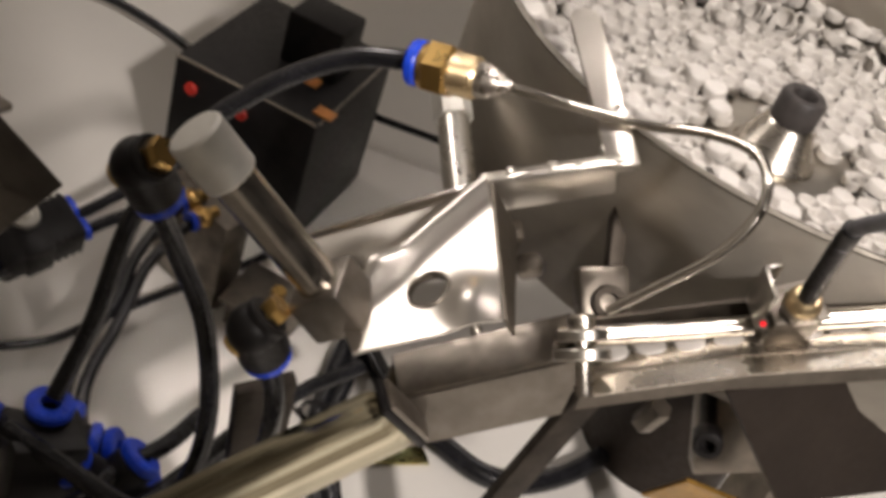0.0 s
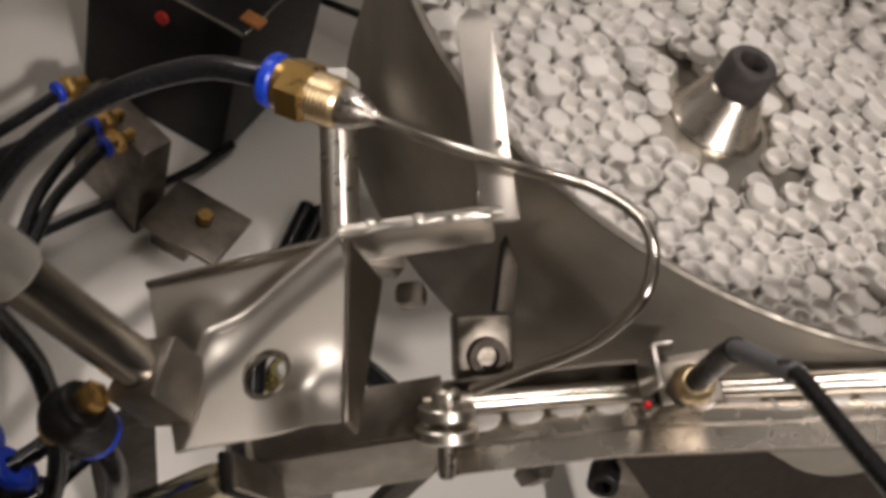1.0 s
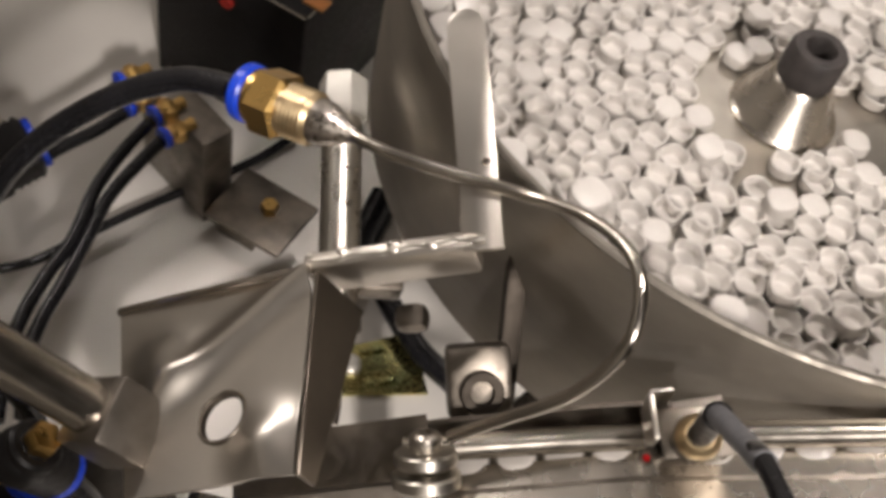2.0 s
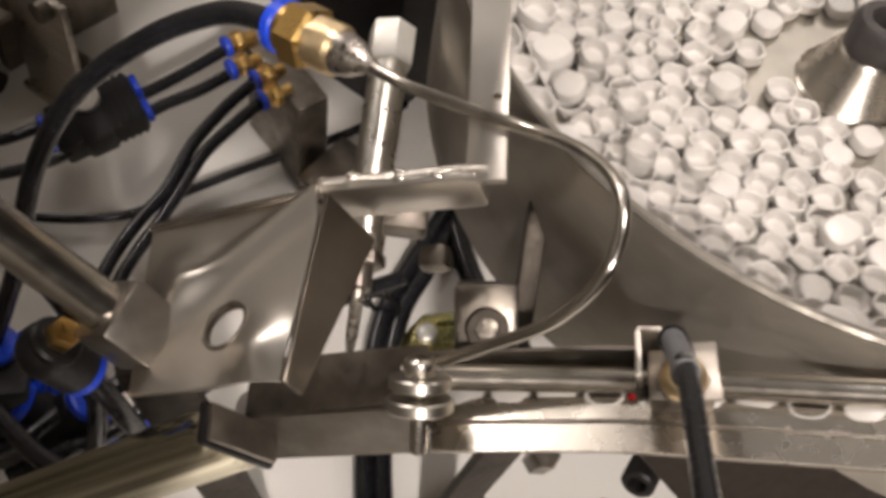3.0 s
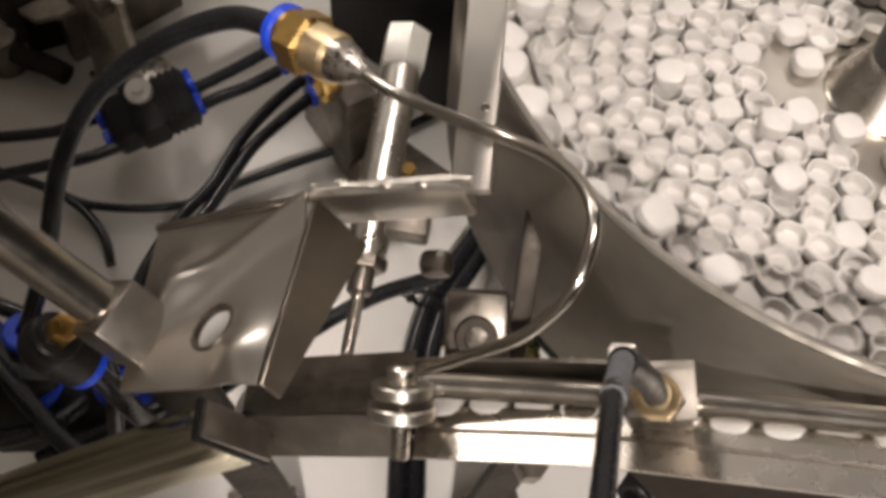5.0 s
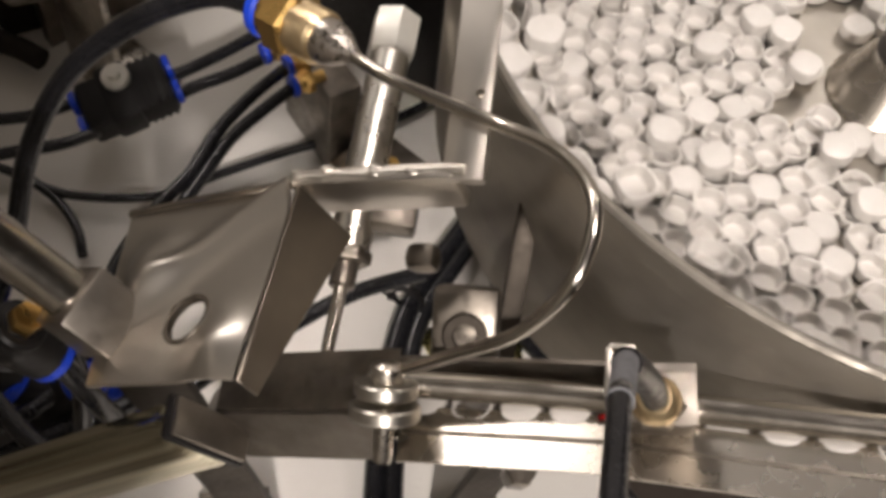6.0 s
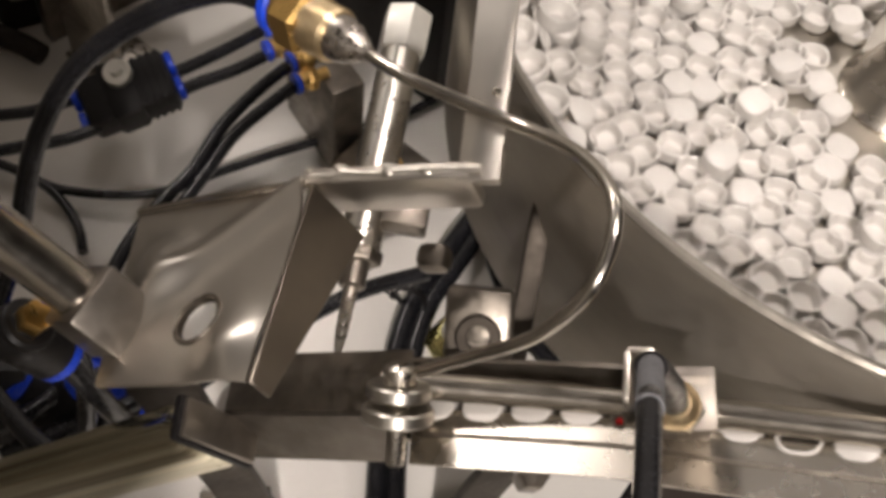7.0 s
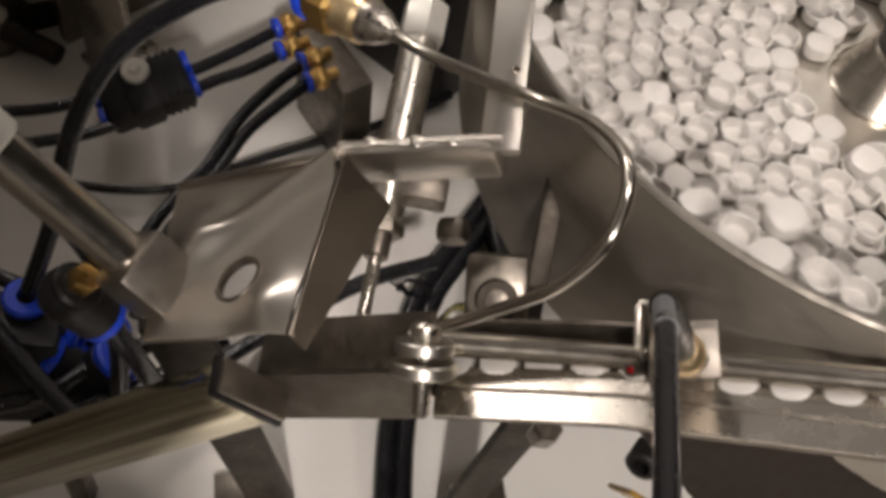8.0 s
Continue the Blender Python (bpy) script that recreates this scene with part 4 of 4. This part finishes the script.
def zinc_bracket():
    c = V(0.0242, 0.3692, 0.0000)
    o = thing("zinc_foot_bracket", (c.x, c.y, 0), "yellow zinc plated foot bracket screwed to the deck", "bracket")
    a = V(0.0340, 0.3707, 0.0000)
    xa = V(1, 0.12, 0)
    m = basis((c.x, c.y, 0.0), (0, 0, 1), xa)
    bm = B()
    add_prism(bm, [(-0.028, -0.002), (-0.020, -0.017), (0.040, -0.025), (0.040, 0.022), (-0.008, 0.018)], 0.003, m, 0.0006)
    part("plate", bm, ZINC, o, "yellow passivated plate")
    for y in (-0.012, 0.012):
        bm = B()
        add_box(bm, (0.020, 0.0045, 0.003), m @ pose(0.010, y, 0.0035), 0.0012)
        part("pressed_rib", bm, ZINC, o)
    bm = B()
    add_lathe(bm, [(0, 0.003), (0.0072, 0.003), (0.0075, 0.004), (0.0072, 0.009), (0.0055, 0.0105), (0, 0.011)], m @ pose(-0.008, 0.002, 0), 20)
    part("screw", bm, NUT, o, "silver screw head")


zinc_bracket()


def tee(at, axis, label):
    at, d = V(at), V(axis).normalized()
    o = thing("tee_fitting", at, label, "air fitting", "air fittings")
    bm = B()
    add_rod(bm, at, at + d * 0.030, 0.0105, 24, 0.001)
    side = d.cross(V(0.2, 1, 0.1)).normalized()
    add_rod(bm, at + d * 0.012 - side * 0.020, at + d * 0.012 + side * 0.020, 0.0098, 24, 0.001)
    part("body", bm, BLACK, o, "black tee body")
    for p, q in ((at + d * 0.030, d), (at + d * 0.012 + side * 0.020, side), (at + d * 0.012 - side * 0.020, -side)):
        bm = B()
        add_lathe(bm, [(0.0046, 0), (0.0104, 0.0), (0.0110, 0.001), (0.0110, 0.0040), (0.0096, 0.0052), (0.0046, 0.0052), (0.0046, 0)], basis(p, q), 28)
        part("release_ring", bm, BLUE, o, "blue plastic ring")
    return o


tee(V(-0.1945, 0.2376, 0.2043) - V(0.1, 0.05, 0.99).normalized() * 0.034, (0.1, 0.05, 0.99), "black plastic tee fitting with blue release rings")
tee(V(-0.1750, 0.2150, 0.1600), (0.55, 0.2, 0.6), "black plastic tee fitting with blue release rings")
tee(V(-0.1612, 0.2353, 0.1300), (0.25, -0.2, 0.9), "black plastic tee fitting lying among hoses")
tee(V(-0.1810, 0.2455, 0.1400), (-0.2, 0.5, 0.8), "black plastic tee fitting lying among hoses")


def valve_box():
    c = V(-0.022, 0.655, 0.066)
    o = thing("solenoid_valve", c, "black solenoid valve box with red buttons on the deck", "solenoid valve")
    m = basis(c, (0, 0, 1), (0.80, -0.60, 0))
    bm = B()
    add_box(bm, (0.125, 0.135, 0.13), m, 0.002)
    add_box(bm, (0.050, 0.040, 0.05), m @ pose(0.02, 0.01, 0.085), 0.003)
    part("body", bm, BLACK, o, "glossy black body")
    bm = B()
    add_rod(bm, m @ V(-0.062, -0.068, 0.065), m @ V(0.062, -0.068, 0.065), 0.0013, 10)
    add_rod(bm, m @ V(0.063, -0.066, 0.065), m @ V(0.063, 0.066, 0.065), 0.0009, 10)
    part("edge_strip", bm, POLISHED, o)
    for x, z in ((-0.045, 0.042), (0.0, 0.042)):
        bm = B()
        add_lathe(bm, rod_profile(0.0052, 0, 0.004), m @ pose(x, -0.0665, z, 90, 0, 0), 18)
        part("button", bm, RED, o, "red button")
    for x, y in ((0.03, 0.03), (0.06, 0.0)):
        bm = B()
        add_box(bm, (0.016, 0.012, 0.002), m @ pose(x, y - 0.05, 0.0658), 0.0004)
        part("label_tag", bm, ORANGE, o, "orange tag")
    return o


valve_box()


def legs():
    for x, y, w, lean, l in ((-0.100, 0.215, 0.026, 14, 0.27), (0.040, 0.225, 0.022, 12, 0.27)):
        o = thing("chute_leg", (x, y, 0), "dull flat steel leg holding up the chute", "leg", "chute legs")
        bm = B()
        add_box(bm, (w, 0.006, l), pose(x, y, l / 2, 6, lean * (1 if x > 0 else -1) * 0.5, 12), 0.0008)
        part("bar", bm, DARK, o)
        bm = B()
        add_box(bm, (w * 1.6, 0.04, 0.006), pose(x, y + 0.012, 0.003, 0, 0, 12), 0.0008)
        part("foot", bm, DULL, o)


legs()


def clamp_unit():
    """A dark clamp unit with a rounded light plate on its side and a lever in front."""
    o = thing("clamp_unit", (-0.33, 0.63, 0), "dark brown cast clamp unit with a light side plate", "clamp")
    m = basis((-0.335, 0.625, 0), (0, 0, 1), (0.72, -0.69, 0))
    bm = B()
    add_prism(bm, [(-0.09, -0.035), (0.022, -0.030), (0.030, 0.000), (0.020, 0.075), (-0.09, 0.085)], 0.055, m, 0.003)
    add_lathe(bm, rod_profile(0.026, 0.054, 0.075, 0.004), m @ pose(-0.045, 0.02, 0), 28)
    part("casting", bm, DRUM, o, "dark brown casting")
    bm = B()
    add_prism(bm, [(-0.006, -0.034), (0.012, -0.030), (0.020, -0.012), (0.022, 0.095), (-0.006, 0.095)], 0.006, m @ pose(0.036, 0.0, 0.052), 0.0015)
    part("side_plate", bm, WORN, o, "worn light grey plate")
    bm = B()
    add_box(bm, (0.012, 0.10, 0.052), m @ pose(0.044, 0.040, 0.026), 0.001)
    part("plate_foot", bm, DULL, o)
    for y, r in ((0.010, 0.011), (0.045, 0.009)):
        bm = B()
        add_lathe(bm, [(0, 0.058), (r, 0.058), (r, 0.064), (r * 0.8, 0.067), (r * 0.45, 0.067), (r * 0.4, 0.062), (0, 0.062)], m @ pose(0.046, y, 0), 24)
        part("bolt", bm, DULL, o, "dull socket bolt")
    lever = thing("clamp_lever", (-0.33, 0.555, 0), "dark brown clamp lever lying on the deck", "lever")
    bm = B()
    add_tube(bm, [(-0.350, 0.572, 0.020), (-0.335, 0.566, 0.020), (-0.318, 0.562, 0.018), (-0.303, 0.556, 0.016)], 0.0085, 16, 8)
    part("grip", bm, DRUM, lever)
    bm = B()
    add_lathe(bm, [(0, 0), (0.016, 0), (0.017, 0.002), (0.017, 0.024), (0.013, 0.030), (0, 0.031)], pose(-0.358, 0.576, 0), 24)
    part("hub", bm, DULL, lever)


clamp_unit()


def side_bracket():
    o = thing("slotted_bracket", (-0.27, 0.60, 0), "grey steel slotted bracket standing on the deck", "bracket")
    c = V(-0.2594, 0.5508, 0.1000)
    m = basis((c.x, c.y, 0.0), (0, 0, 1), (0.8, -0.6, 0))
    bm = B()
    add_box(bm, (0.060, 0.006, 0.12), m @ pose(0, 0, 0.06), 0.001)
    add_box(bm, (0.075, 0.05, 0.006), m @ pose(0, 0.02, 0.003), 0.001)
    part("plate", bm, STEEL, o)
    bm = B()
    for x in (-0.016, 0.016):
        add_rod(bm, m @ V(x, -0.003, 0.115), m @ V(x, -0.012, 0.115), 0.008, 20)
    part("bolt", bm, DULL, o)
    c = V(-0.2086, 0.1665, 0.4000)
    o = thing("corner_plate", (c.x - 0.12, c.y, 0), "dull grey steel corner plate on a post", "plate")
    bm = B()
    add_prism(bm, [(-0.10, -0.022), (-0.010, -0.022), (0.010, -0.006), (-0.016, 0.024), (-0.10, 0.026)], 0.004, basis(c, (0.1, -0.75, 0.65), (1, 0.1, 0)), 0.0008)
    part("plate", bm, DULL, o)
    bm = B()
    add_box(bm, (0.03, 0.03, c.z + 0.005), pose(c.x - 0.09, c.y + 0.015, (c.z + 0.005) / 2), 0.001)
    part("post", bm, DULL, o)


side_bracket()


def lower_guard():
    o = thing("lower_guard", (0.12, 0.2, 0), "dark steel guard under the chute with an amber plate", "guard")
    bm = B()
    add_box(bm, (0.13, 0.012, 0.07), pose(0.150, 0.175, 0.285, -12, -18, -12), 0.0015)
    part("panel", bm, DULL, o, "dark steel panel")
    bm = B()
    add_sheet(bm, [V(0.070, 0.150, 0.262), V(0.112, 0.128, 0.262), V(0.112, 0.150, 0.225), V(0.070, 0.168, 0.225)], 0.002)
    part("amber_plate", bm, AMBER, o, "amber coloured plate")
    bm = B()
    add_sheet(bm, [V(0.0560, 0.1464, 0.3270), V(0.2421, 0.1660, 0.3450), V(0.2699, 0.1371, 0.2850), V(0.1050, 0.1310, 0.2700)], 0.003)
    part("panel", bm, DRUM, o, "dark brown painted panel")
    bm = B()
    add_box(bm, (0.02, 0.03, 0.25), pose(0.195, 0.215, 0.125, 0, 0, 0), 0.001)
    part("stand", bm, DULL, o)
    bm = B()
    p = V(0.0740, 0.1590, 0.2840)
    d = V(-0.45, -0.75, 0.2).normalized()
    add_lathe(bm, [(0, 0), (0.0060, 0), (0.0064, 0.0006), (0.0064, 0.010), (0.0058, 0.0106), (0.0036, 0.0106), (0.0034, 0.010), (0.0034, 0.005), (0, 0.005)], basis(p, d), 24)
    add_rod(bm, p, p - d * 0.05, 0.004, 16)
    part("socket_screw", bm, BLACK, o, "black socket head screw")


lower_guard()


# ---- what moves ----
def motions():
    for ob, rows in MOVES:
        walk(ob, rows)
    out, back = 0.0, 0.022
    keys = [(0.0, out), (0.45, out), (0.52, back), (0.85, back), (0.92, out), (1.15, out), (1.22, back), (1.5, back), (1.57, out), (1.8, out), (1.87, back),
            (2.15, back), (2.22, out), (2.75, out), (2.85, back), (3.03, back), (3.12, out), (3.28, out), (3.36, back), (3.62, back), (3.72, out), (3.94, out),
            (4.0, back), (4.25, back), (4.34, out), (4.64, out), (4.71, back), (4.95, back), (5.02, out), (5.28, out), (5.35, back), (5.6, back), (5.68, out),
            (5.96, out), (6.04, back), (6.26, back), (6.34, out), (6.74, out), (6.8, back), (7.04, back), (7.14, out), (7.3, out), (7.37, back), (7.64, back), (7.74, out), (8.0, out)]
    rows = []
    for t, s in keys:
        p = PIN_DIR * s
        rows.append((t, pose(p.x, p.y, p.z)))
    walk(PIN, rows)


motions()
